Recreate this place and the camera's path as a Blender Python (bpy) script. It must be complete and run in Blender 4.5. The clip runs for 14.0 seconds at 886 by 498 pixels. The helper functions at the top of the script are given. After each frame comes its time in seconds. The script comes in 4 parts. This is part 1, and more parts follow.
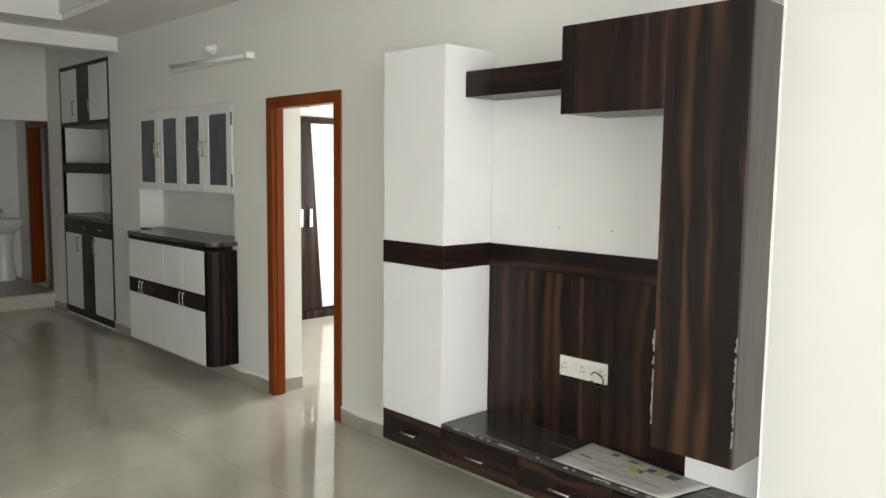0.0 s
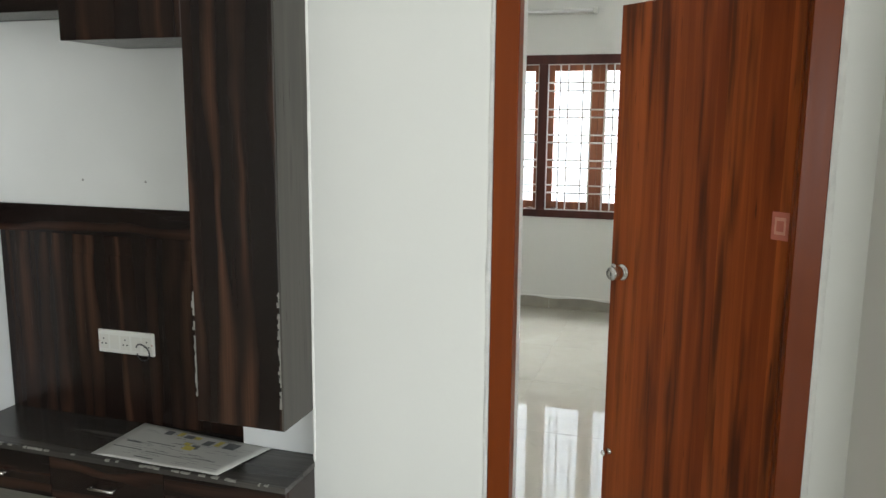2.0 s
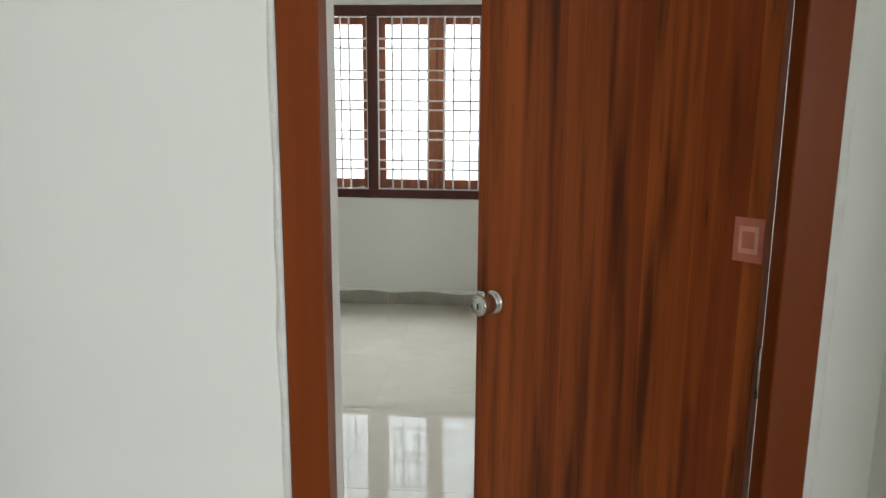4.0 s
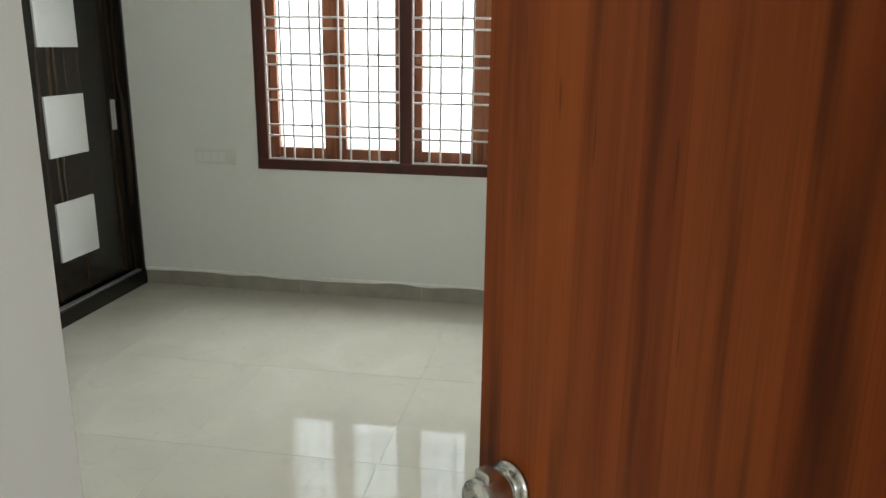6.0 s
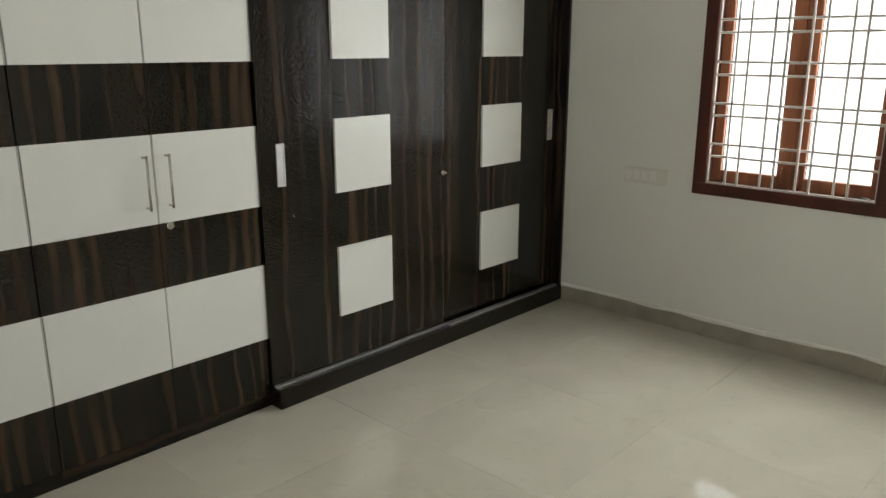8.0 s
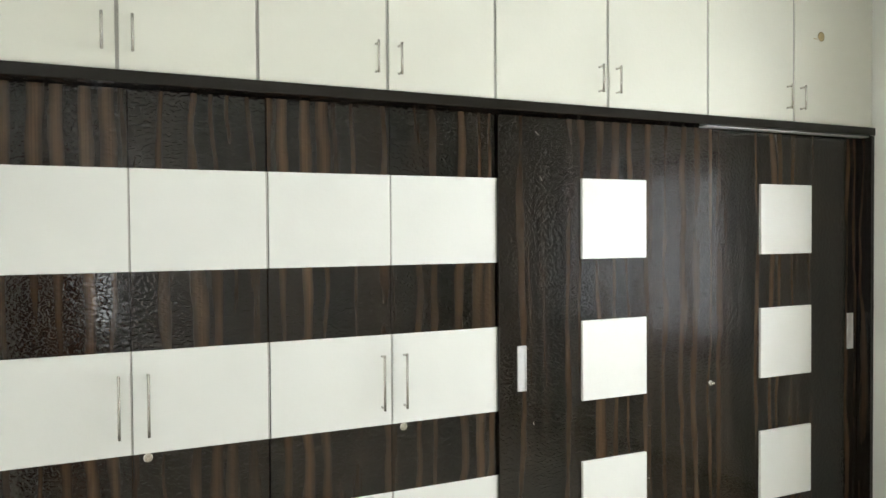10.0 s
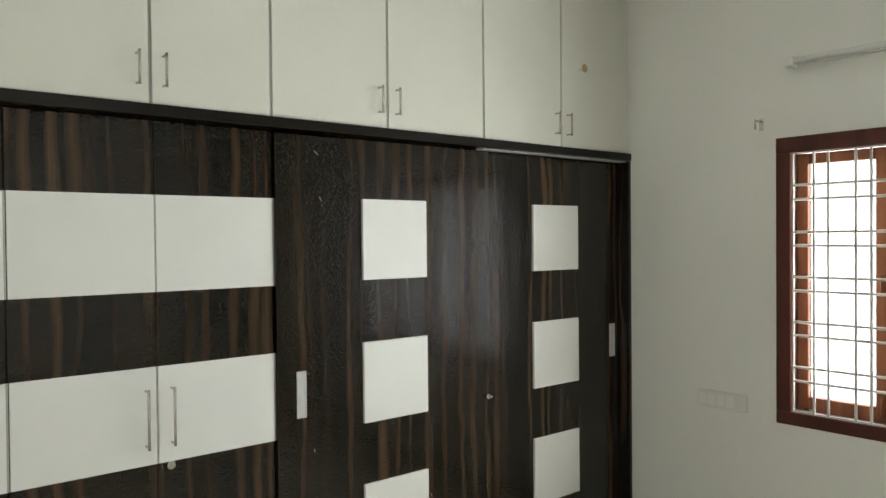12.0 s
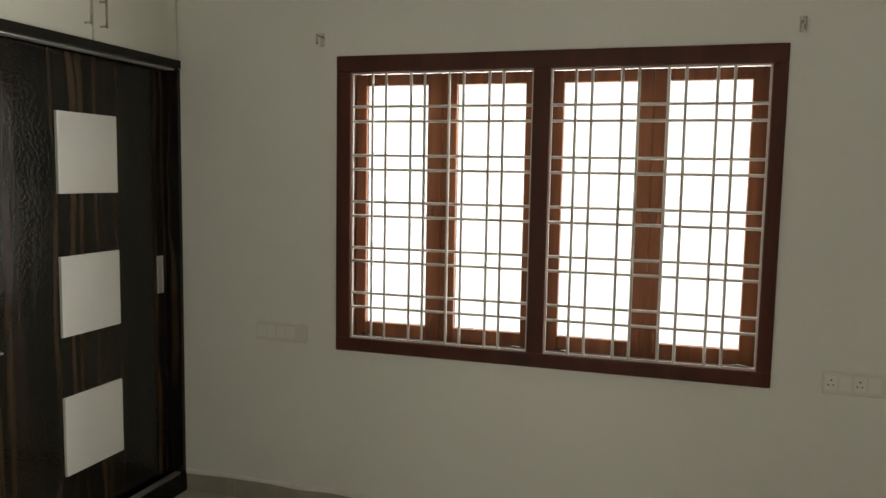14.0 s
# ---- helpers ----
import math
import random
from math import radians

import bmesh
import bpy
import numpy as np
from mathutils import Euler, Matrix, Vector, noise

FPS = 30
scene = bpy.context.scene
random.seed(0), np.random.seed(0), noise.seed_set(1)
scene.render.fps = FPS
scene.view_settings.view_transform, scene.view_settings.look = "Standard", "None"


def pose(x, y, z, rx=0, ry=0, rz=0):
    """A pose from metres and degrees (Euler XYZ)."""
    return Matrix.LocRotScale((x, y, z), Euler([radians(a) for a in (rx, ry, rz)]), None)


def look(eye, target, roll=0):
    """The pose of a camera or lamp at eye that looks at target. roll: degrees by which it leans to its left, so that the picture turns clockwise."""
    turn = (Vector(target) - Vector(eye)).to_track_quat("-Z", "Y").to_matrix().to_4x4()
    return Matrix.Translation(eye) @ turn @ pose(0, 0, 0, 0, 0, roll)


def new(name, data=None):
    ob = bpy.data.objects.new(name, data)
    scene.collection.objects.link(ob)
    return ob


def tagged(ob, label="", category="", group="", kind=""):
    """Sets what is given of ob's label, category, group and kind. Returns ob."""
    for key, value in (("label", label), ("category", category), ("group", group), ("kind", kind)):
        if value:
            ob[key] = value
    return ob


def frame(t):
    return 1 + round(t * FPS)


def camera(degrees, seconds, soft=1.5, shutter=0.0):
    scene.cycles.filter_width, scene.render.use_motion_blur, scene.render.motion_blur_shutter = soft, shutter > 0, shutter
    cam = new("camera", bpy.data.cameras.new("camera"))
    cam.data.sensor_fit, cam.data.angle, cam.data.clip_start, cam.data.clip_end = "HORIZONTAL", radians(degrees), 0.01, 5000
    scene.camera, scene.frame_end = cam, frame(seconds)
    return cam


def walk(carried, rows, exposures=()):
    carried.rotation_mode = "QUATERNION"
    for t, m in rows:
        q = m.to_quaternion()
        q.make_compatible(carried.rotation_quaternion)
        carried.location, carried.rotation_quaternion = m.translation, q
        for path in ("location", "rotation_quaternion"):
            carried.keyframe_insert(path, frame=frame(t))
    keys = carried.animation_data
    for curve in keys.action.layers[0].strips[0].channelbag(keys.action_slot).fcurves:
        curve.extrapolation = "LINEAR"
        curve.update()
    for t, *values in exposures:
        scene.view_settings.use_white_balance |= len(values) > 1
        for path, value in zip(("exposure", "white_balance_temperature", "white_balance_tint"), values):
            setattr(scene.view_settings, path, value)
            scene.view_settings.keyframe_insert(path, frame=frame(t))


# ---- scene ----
cam = camera(60.0, 14.0)
PATH = [
    (0, (2.481, 0.96, 1.619), (3.862, 2.392, 1.419), 0.7),
    (0.5, (2.486, 0.968, 1.617), (3.944, 2.32, 1.401), 1.0),
    (1, (2.560, 0.964, 1.612), (4.204, 2.079, 1.376), 0.7),
    (1.5, (2.657, 0.982, 1.605), (4.49, 1.729, 1.316), 0.4),
    (2, (2.881, 0.926, 1.599), (4.769, 1.501, 1.275), 0.5),
    (2.4, (3.03, 0.961, 1.581), (4.954, 1.391, 1.24), 0.7),
    (2.5, (3.084, 0.969, 1.578), (5.014, 1.366, 1.232), 1.0),
    (2.7, (3.195, 1.03, 1.555), (5.141, 1.335, 1.208), 0.6),
    (3, (3.332, 1.082, 1.573), (5.287, 1.286, 1.205), 0.9),
    (3.2, (3.428, 1.098, 1.568), (5.385, 1.268, 1.191), 0.5),
    (5.3, (4.622, 1.032, 1.581), (6.553, 1.258, 1.107), -0.2),
    (5.9, (4.868, 1.030, 1.584), (6.776, 1.341, 1.068), 0.6),
    (6, (4.920, 1.050, 1.575), (6.825, 1.373, 1.059), 0.7),
    (6.5, (5.151, 1.096, 1.509), (7.039, 1.533, 1.014), -0.5),
    (7, (5.288, 1.155, 1.566), (7.079, 1.863, 1.035), -0.1),
    (7.5, (5.377, 1.160, 1.579), (6.998, 2.198, 1.037), 0.1),
    (8, (5.466, 1.140, 1.583), (6.875, 2.465, 1.074), 0.0),
    (8.5, (5.59, 1.183, 1.58), (6.773, 2.734, 1.14), 0.3),
    (9, (5.652, 1.23, 1.619), (6.574, 2.969, 1.265), 1.3),
    (9.2, (5.684, 1.234, 1.619), (6.522, 3.025, 1.321), 1.2),
    (11.3, (5.809, 1.145, 1.742), (6.805, 2.869, 1.939), -1.6),
    (11.5, (5.821, 1.149, 1.749), (6.904, 2.824, 1.888), -1.0),
    (12, (5.861, 1.212, 1.707), (7.147, 2.743, 1.678), -0.5),
    (12.5, (5.912, 1.174, 1.68), (7.389, 2.514, 1.531), -0.9),
    (13, (5.936, 1.179, 1.67), (7.603, 2.271, 1.498), -1.3),
    (13.5, (5.989, 1.321, 1.653), (7.781, 2.19, 1.476), -0.6),
    (14, (6.173, 1.488, 1.639), (8.078, 2.064, 1.446), 1.0),
]
EXPOSURES = [(0.0, 0.27, 6800, 14), (0.5, 0.32, 6800, 13), (1.0, -0.2, 6700, 12), (2.0, -0.3, 6400, 11), (3.2, -0.45, 6400, 11), (5.3, -0.5, 6500, 8), (6.3, -0.55, 6600, 6), (7.0, -0.55, 6800, 6), (7.5, -0.8, 6900, 8), (8.2, -0.78, 7100, 10), (8.6, -0.38, 7000, 9), (9.2, 0.07, 6800, 9), (11.3, 0.32, 6700, 10), (12.0, -0.45, 6900, 9), (12.5, -0.58, 7100, 9), (13.4, -0.97, 7500, 11), (14.0, -1.22, 7600, 11)]
walk(cam, [(t, look(eye, target, roll)) for t, eye, target, roll in PATH], EXPOSURES)

# ---- world and lights ----
world = bpy.data.worlds.new("world")
scene.world = world
world.use_nodes = True
wn = world.node_tree.nodes
sky = wn.new("ShaderNodeTexSky")
sky.sky_type, sky.sun_disc = "NISHITA", False
sky.sun_elevation, sky.sun_rotation = radians(50), radians(200)
wn["Background"].inputs["Strength"].default_value = 0.10
world.node_tree.links.new(sky.outputs[0], wn["Background"].inputs["Color"])


def window_light(name, place, target, w, h, radiance, colour):
    """Sky light standing in a window's opening."""
    d = bpy.data.lights.new(name, "AREA")
    d.shape, d.size, d.size_y = "RECTANGLE", w, h
    d.energy = math.pi * w * h * radiance
    d.color = colour
    ob = new(name, d)
    ob.matrix_world = look(place, target)
    return ob


SKY = (0.91, 0.97, 1.0)
window_light("window_daylight", (9.74, 2.047, 1.49), (5, 2.047, 1.49), 2.6, 1.9, 34.0, SKY)
window_light("side_window_daylight", (5.82, -0.75, 1.47), (5.82, 3, 1.47), 0.5, 1.4, 8.0, SKY)
window_light("balcony_daylight", (2.4, -2.35, 1.25), (2.4, 5, 1.25), 4.2, 2.4, 5.9, SKY)
# fill lamp in an unseen, added west opening; brightens the bedroom door leaf
window_light("added_west_light", (-1.0, -0.2, 1.5), (5, -0.2, 1.5), 1.9, 1.4, 10.5, SKY)
window_light("second_bedroom_daylight", (9.74, 6.3, 1.49), (5, 6.3, 1.49), 1.9, 1.5, 32.0, SKY)

# ---- materials ----


def material(name, base, rough=0.5, metallic=0.0, bump=0.0, bump_scale=40.0, vary=0.08, vary_scale=3.0, coat=0.0, stretch=(1, 1, 1), spec=0.5):
    """A surface with slow and fine colour variation and fine relief."""
    m = bpy.data.materials.new(name)
    m.use_nodes = True
    nt = m.node_tree
    b = nt.nodes["Principled BSDF"]
    b.inputs["Roughness"].default_value = rough
    b.inputs["Metallic"].default_value = metallic
    b.inputs["Coat Weight"].default_value = coat
    b.inputs["Specular IOR Level"].default_value = spec
    geo = nt.nodes.new("ShaderNodeNewGeometry")
    mp = nt.nodes.new("ShaderNodeMapping")
    mp.inputs["Scale"].default_value = stretch
    nt.links.new(geo.outputs["Position"], mp.inputs["Vector"])
    n1 = nt.nodes.new("ShaderNodeTexNoise")
    n1.inputs["Scale"].default_value, n1.inputs["Detail"].default_value = vary_scale, 5
    nt.links.new(mp.outputs[0], n1.inputs["Vector"])
    r = nt.nodes.new("ShaderNodeValToRGB")
    lo = [c * (1 - vary) for c in base]
    hi = [min(1, c * (1 + vary)) for c in base]
    r.color_ramp.elements[0].position, r.color_ramp.elements[1].position = 0.3, 0.7
    r.color_ramp.elements[0].color, r.color_ramp.elements[1].color = (*lo, 1), (*hi, 1)
    nt.links.new(n1.outputs["Fac"], r.inputs["Fac"])
    nt.links.new(r.outputs[0], b.inputs["Base Color"])
    if bump:
        n2 = nt.nodes.new("ShaderNodeTexNoise")
        n2.inputs["Scale"].default_value, n2.inputs["Detail"].default_value = bump_scale, 3
        nt.links.new(mp.outputs[0], n2.inputs["Vector"])
        bp = nt.nodes.new("ShaderNodeBump")
        bp.inputs["Strength"].default_value, bp.inputs["Distance"].default_value = bump, 0.01
        nt.links.new(n2.outputs["Fac"], bp.inputs["Height"])
        nt.links.new(bp.outputs[0], b.inputs["Normal"])
    return m


def wood(name, stops, scale, rough, bump=0.1, axis=2, fine=0.25, spec=0.32):
    """Streaked wood or wood-print laminate; the grain runs along the axis."""
    m = bpy.data.materials.new(name)
    m.use_nodes = True
    nt = m.node_tree
    b = nt.nodes["Principled BSDF"]
    b.inputs["Specular IOR Level"].default_value = spec
    geo = nt.nodes.new("ShaderNodeNewGeometry")
    info = nt.nodes.new("ShaderNodeObjectInfo")
    off = nt.nodes.new("ShaderNodeVectorMath")
    off.operation = "MULTIPLY_ADD"
    cx = nt.nodes.new("ShaderNodeCombineXYZ")
    for i in range(3):
        nt.links.new(info.outputs["Random"], cx.inputs[i])
    off.inputs[1].default_value = (7, 5, 3)
    nt.links.new(cx.outputs[0], off.inputs[0])
    nt.links.new(geo.outputs["Position"], off.inputs[2])

    def noise_at(sc, along, detail, dist):
        mp = nt.nodes.new("ShaderNodeMapping")
        s = [sc, sc, sc]
        s[axis] = along
        mp.inputs["Scale"].default_value = s
        nt.links.new(off.outputs[0], mp.inputs["Vector"])
        n = nt.nodes.new("ShaderNodeTexNoise")
        n.inputs["Scale"].default_value, n.inputs["Detail"].default_value, n.inputs["Distortion"].default_value = 1, detail, dist
        nt.links.new(mp.outputs[0], n.inputs["Vector"])
        return n

    big = noise_at(scale, scale * 0.07, 3, 0.5)
    small = noise_at(scale * 14, scale * 0.35, 4, 0.1)
    mix = nt.nodes.new("ShaderNodeMath")
    mix.operation = "MULTIPLY_ADD"
    mix.inputs[1].default_value = fine
    nt.links.new(small.outputs["Fac"], mix.inputs[0])
    nt.links.new(big.outputs["Fac"], mix.inputs[2])
    r = nt.nodes.new("ShaderNodeValToRGB")
    e = r.color_ramp.elements
    e[0].position, e[0].color = stops[0][0], (*stops[0][1], 1)
    e[1].position, e[1].color = stops[-1][0], (*stops[-1][1], 1)
    for p, c in stops[1:-1]:
        q = e.new(p)
        q.color = (*c, 1)
    nt.links.new(mix.outputs[0], r.inputs["Fac"])
    nt.links.new(r.outputs[0], b.inputs["Base Color"])
    rr = nt.nodes.new("ShaderNodeMath")
    rr.operation = "MULTIPLY_ADD"
    rr.inputs[1].default_value, rr.inputs[2].default_value = 0.15, rough - 0.07
    nt.links.new(small.outputs["Fac"], rr.inputs[0])
    nt.links.new(rr.outputs[0], b.inputs["Roughness"])
    bp = nt.nodes.new("ShaderNodeBump")
    bp.inputs["Strength"].default_value, bp.inputs["Distance"].default_value = bump, 0.002
    nt.links.new(small.outputs["Fac"], bp.inputs["Height"])
    nt.links.new(bp.outputs[0], b.inputs["Normal"])
    return m


class Print:
    """Node building blocks for a printed wood surface whose grain rises along z, or lies level."""

    def __init__(self, name, spec, level=False):
        self.mat = bpy.data.materials.new(name)
        self.mat.use_nodes = True
        self.nt = self.mat.node_tree
        self.out = self.nt.nodes["Principled BSDF"]
        self.out.inputs["Specular IOR Level"].default_value = spec
        self.geo = self.nt.nodes.new("ShaderNodeNewGeometry")
        info = self.nt.nodes.new("ShaderNodeObjectInfo")
        sep = self.nt.nodes.new("ShaderNodeSeparateXYZ")
        self.link(self.geo.outputs["Position"], sep.inputs[0])
        side = self.calc("ADD", sep.outputs[0], sep.outputs[1])
        across, self.up = (sep.outputs[2], side) if level else (side, sep.outputs[2])
        self.across = self.calc("MULTIPLY_ADD", info.outputs["Random"], 9.0, across)

    def link(self, a, b):
        self.nt.links.new(a, b)

    def calc(self, op, *values):
        n = self.nt.nodes.new("ShaderNodeMath")
        n.operation = op
        for k, v in enumerate(values):
            if isinstance(v, (int, float)):
                n.inputs[k].default_value = v
            else:
                self.link(v, n.inputs[k])
        return n.outputs[0]

    def ramp(self, v, lo, hi, a=0.0, c=1.0):
        n = self.nt.nodes.new("ShaderNodeMapRange")
        n.interpolation_type = "SMOOTHSTEP"
        for k, q in zip((1, 2, 3, 4), (lo, hi, a, c)):
            n.inputs[k].default_value = q
        self.link(v, n.inputs[0])
        return n.outputs[0]

    def grain(self, su, sz, detail, shift=0.0):
        c = self.nt.nodes.new("ShaderNodeCombineXYZ")
        self.link(self.calc("MULTIPLY", self.across, su), c.inputs[0])
        self.link(self.calc("MULTIPLY", self.up, sz), c.inputs[1])
        c.inputs[2].default_value = shift
        n = self.nt.nodes.new("ShaderNodeTexNoise")
        n.inputs["Scale"].default_value, n.inputs["Detail"].default_value = 1.0, detail
        self.link(c.outputs[0], n.inputs["Vector"])
        return n.outputs["Fac"]

    def cells(self, v, spacing):
        n = self.nt.nodes.new("ShaderNodeTexVoronoi")
        n.voronoi_dimensions = "1D"
        n.inputs["Scale"].default_value = 1.0
        self.link(self.calc("MULTIPLY", v, 1.0 / spacing), n.inputs["W"])
        pick = self.nt.nodes.new("ShaderNodeSeparateColor")
        self.link(n.outputs["Color"], pick.inputs[0])
        return n.outputs["Distance"], pick.outputs[0]

    def blend(self, fac, a, c):
        mix = self.nt.nodes.new("ShaderNodeMix")
        mix.data_type = "RGBA"
        for k, v in ((6, a), (7, c)):
            if isinstance(v, tuple):
                mix.inputs[k].default_value = (*v, 1)
            else:
                self.link(v, mix.inputs[k])
        self.link(fac, mix.inputs[0])
        return mix.outputs[2]

    def bump(self, height, distance, under=None):
        n = self.nt.nodes.new("ShaderNodeBump")
        n.inputs["Strength"].default_value, n.inputs["Distance"].default_value = 1.0, distance
        self.link(height, n.inputs["Height"])
        if under:
            self.link(under, n.inputs["Normal"])
        return n.outputs[0]


def laminate(name, ground, streak, rough, spec, spacing=0.085, dimple=0.0, level=False):
    """Near-black wood print: soft bands on a dark ground, wavy brown streaks, pressed dimples."""
    p = Print(name, spec, level)
    sway = p.calc("MULTIPLY_ADD", p.grain(3.0, 1.6, 2), 0.10, p.across)
    sway = p.calc("MULTIPLY_ADD", p.grain(11.0, 4.5, 1), 0.012, sway)
    near, pick = p.cells(sway, spacing)
    width = p.ramp(p.grain(5.0, 1.1, 1), 0.32, 0.68, 0.16, 0.50)
    core = p.ramp(p.calc("DIVIDE", near, width), 0.0, 1.0, 1.0, 0.0)
    core = p.calc("MULTIPLY", core, p.ramp(pick, 0.1, 0.9, 0.25, 1.0))
    core = p.calc("MULTIPLY", core, p.ramp(p.grain(6.0, 1.3, 2, 4.0), 0.30, 0.62, 0.15, 1.0))
    fine = p.grain(190.0, 3.0, 3)
    tone = p.calc("MULTIPLY_ADD", p.ramp(p.grain(9.0, 0.35, 2, 8.0), 0.38, 0.72), 0.16, p.calc("MULTIPLY", core, 0.9))
    tone = p.calc("MULTIPLY", tone, p.ramp(fine, 0.25, 0.75, 0.72, 1.2))
    p.link(p.blend(tone, ground, streak), p.out.inputs["Base Color"])
    p.link(p.calc("MULTIPLY_ADD", fine, 0.06, rough - 0.03), p.out.inputs["Roughness"])
    normal = None
    if dimple:
        turn = p.nt.nodes.new("ShaderNodeMapping")
        turn.inputs["Rotation"].default_value = (0, radians(25), 0)
        turn.inputs["Scale"].default_value = (62, 62, 92)
        p.link(p.geo.outputs["Position"], turn.inputs["Vector"])
        d = p.nt.nodes.new("ShaderNodeTexNoise")
        d.inputs["Scale"].default_value, d.inputs["Detail"].default_value = 1.0, 1.0
        p.link(turn.outputs[0], d.inputs["Vector"])
        normal = p.bump(p.ramp(d.outputs["Fac"], 0.40, 0.62), dimple)
    p.link(p.bump(fine, 0.00004, normal), p.out.inputs["Normal"])
    return p.mat


def veneer(name, dark, mid, light, rough, spec):
    """Red-brown flush-door veneer: narrow upright strips, fine grain, dark flecks and streaks."""
    p = Print(name, spec)
    sway = p.calc("MULTIPLY_ADD", p.grain(4.0, 0.8, 2), 0.03, p.across)
    near, pick = p.cells(sway, 0.075)
    fine = p.grain(240.0, 2.6, 4)
    mids = p.grain(30.0, 1.3, 3, 3.0)
    tone = p.calc("MULTIPLY_ADD", pick, 0.42, p.calc("MULTIPLY", mids, 0.75))
    tone = p.calc("MULTIPLY_ADD", fine, 0.30, tone)
    tone = p.ramp(tone, 0.42, 1.12)
    base = p.blend(tone, mid, light)
    soot = p.ramp(p.grain(13.0, 1.2, 4, 6.0), 0.47, 0.70, 0.0, 0.82)
    fleck = p.ramp(p.grain(60.0, 5.0, 2, 9.0), 0.66, 0.80, 0.0, 0.8)
    seam = p.ramp(p.grain(22.0, 0.7, 3, 12.0), 0.56, 0.74, 0.0, 0.55)
    for k in (soot, seam, fleck):
        base = p.blend(k, base, dark)
    p.link(base, p.out.inputs["Base Color"])
    p.link(p.calc("MULTIPLY_ADD", fine, 0.12, rough - 0.06), p.out.inputs["Roughness"])
    p.link(p.bump(fine, 0.0001), p.out.inputs["Normal"])
    return p.mat


PAINT = material("wall_paint", (0.79, 0.785, 0.735), 0.6, bump=0.06, bump_scale=25, vary=0.02, vary_scale=1.2)
CEIL = material("ceiling_paint", (0.82, 0.81, 0.78), 0.7, bump=0.04, bump_scale=20, vary=0.015)
DARK = laminate("dark_wood_laminate", (0.0105, 0.0062, 0.0050), (0.080, 0.037, 0.022), 0.26, 0.28, 0.10, 0.00008)
DIMPLED = laminate("dimpled_dark_wood_laminate", (0.0036, 0.0032, 0.0024), (0.066, 0.038, 0.021), 0.08, 0.42, 0.078, 0.0005)
JET = laminate("black_wood_laminate", (0.0045, 0.0034, 0.0028), (0.045, 0.022, 0.014), 0.34, 0.14, 0.10, 0.0)
LEVEL = laminate("level_grain_dark_laminate", (0.0095, 0.0056, 0.0046), (0.060, 0.027, 0.017), 0.26, 0.28, 0.09, 0.00008, True)
RAIL = laminate("dark_laminate_rail", (0.0045, 0.0036, 0.0028), (0.030, 0.018, 0.011), 0.2, 0.36, 0.12, 0.0, True)
# dark laminate with the grey sheen of its lit side put into the colour
LIT_SIDE = wood("lit_dark_laminate_side", [(0.4, (0.040, 0.036, 0.030)), (0.7, (0.068, 0.060, 0.050)), (0.85, (0.032, 0.027, 0.022))], 14, 0.3, 0.05)
DARK_TOP = wood("dusty_dark_laminate_top", [(0.4, (0.025, 0.022, 0.02)), (0.65, (0.05, 0.045, 0.04)), (0.85, (0.12, 0.11, 0.10))], 9, 0.22, 0.05, axis=1)
WHITE_LAM = material("white_laminate", (0.79, 0.79, 0.765), 0.42, bump=0.03, bump_scale=70, vary=0.02, vary_scale=4, spec=0.35)
BAND = material("white_wardrobe_laminate", (0.70, 0.70, 0.67), 0.40, bump=0.03, bump_scale=70, vary=0.02, vary_scale=4, spec=0.4)
CREAM_LAM = material("cream_laminate", (0.65, 0.645, 0.575), 0.32, bump=0.05, bump_scale=60, vary=0.025, vary_scale=3)
RED_FRAME = wood("red_brown_painted_wood", [(0.35, (0.15, 0.029, 0.004)), (0.65, (0.19, 0.038, 0.005)), (0.9, (0.23, 0.049, 0.007))], 5, 0.33, 0.08, spec=0.2)
DOOR_WOOD = veneer("red_brown_door_veneer", (0.040, 0.007, 0.002), (0.175, 0.031, 0.005), (0.34, 0.078, 0.013), 0.42, 0.22)
WIN_FRAME = wood("dark_red_window_paint", [(0.4, (0.055, 0.014, 0.009)), (0.8, (0.095, 0.024, 0.015))], 8, 0.38, 0.08)
SHUTTER = wood("brown_shutter_wood", [(0.35, (0.13, 0.040, 0.018)), (0.6, (0.20, 0.066, 0.028)), (0.9, (0.28, 0.10, 0.04))], 16, 0.4, 0.08)
GRILLE = material("white_painted_iron", (0.62, 0.58, 0.54), 0.45, vary=0.08, vary_scale=30)
STEEL = material("brushed_steel", (0.56, 0.54, 0.50), 0.25, metallic=1.0, vary=0.06, vary_scale=20)
ALU = material("aluminium_track", (0.60, 0.60, 0.60), 0.4, metallic=0.9, vary=0.06, vary_scale=20)
SKIRT = material("beige_skirting_tile", (0.36, 0.33, 0.27), 0.35, bump=0.03, vary=0.15, vary_scale=6)
GROUT = material("floor_grout", (0.50, 0.475, 0.40), 0.8, vary=0.1)
PLASTER = material("rough_white_plaster", (0.78, 0.77, 0.72), 0.8, bump=0.3, bump_scale=80, vary=0.06, vary_scale=20)
PLASTIC = material("white_plastic", (0.78, 0.77, 0.72), 0.35, vary=0.02)
IVORY = material("ivory_switch_plastic", (0.72, 0.70, 0.64), 0.35, vary=0.02)
BLACK = material("black_plastic", (0.012, 0.012, 0.012), 0.4, vary=0.1)
CERAMIC = material("white_ceramic", (0.82, 0.82, 0.80), 0.12, vary=0.01)
PAPER = material("newsprint", (0.50, 0.49, 0.45), 0.8, vary=0.05, vary_scale=8)
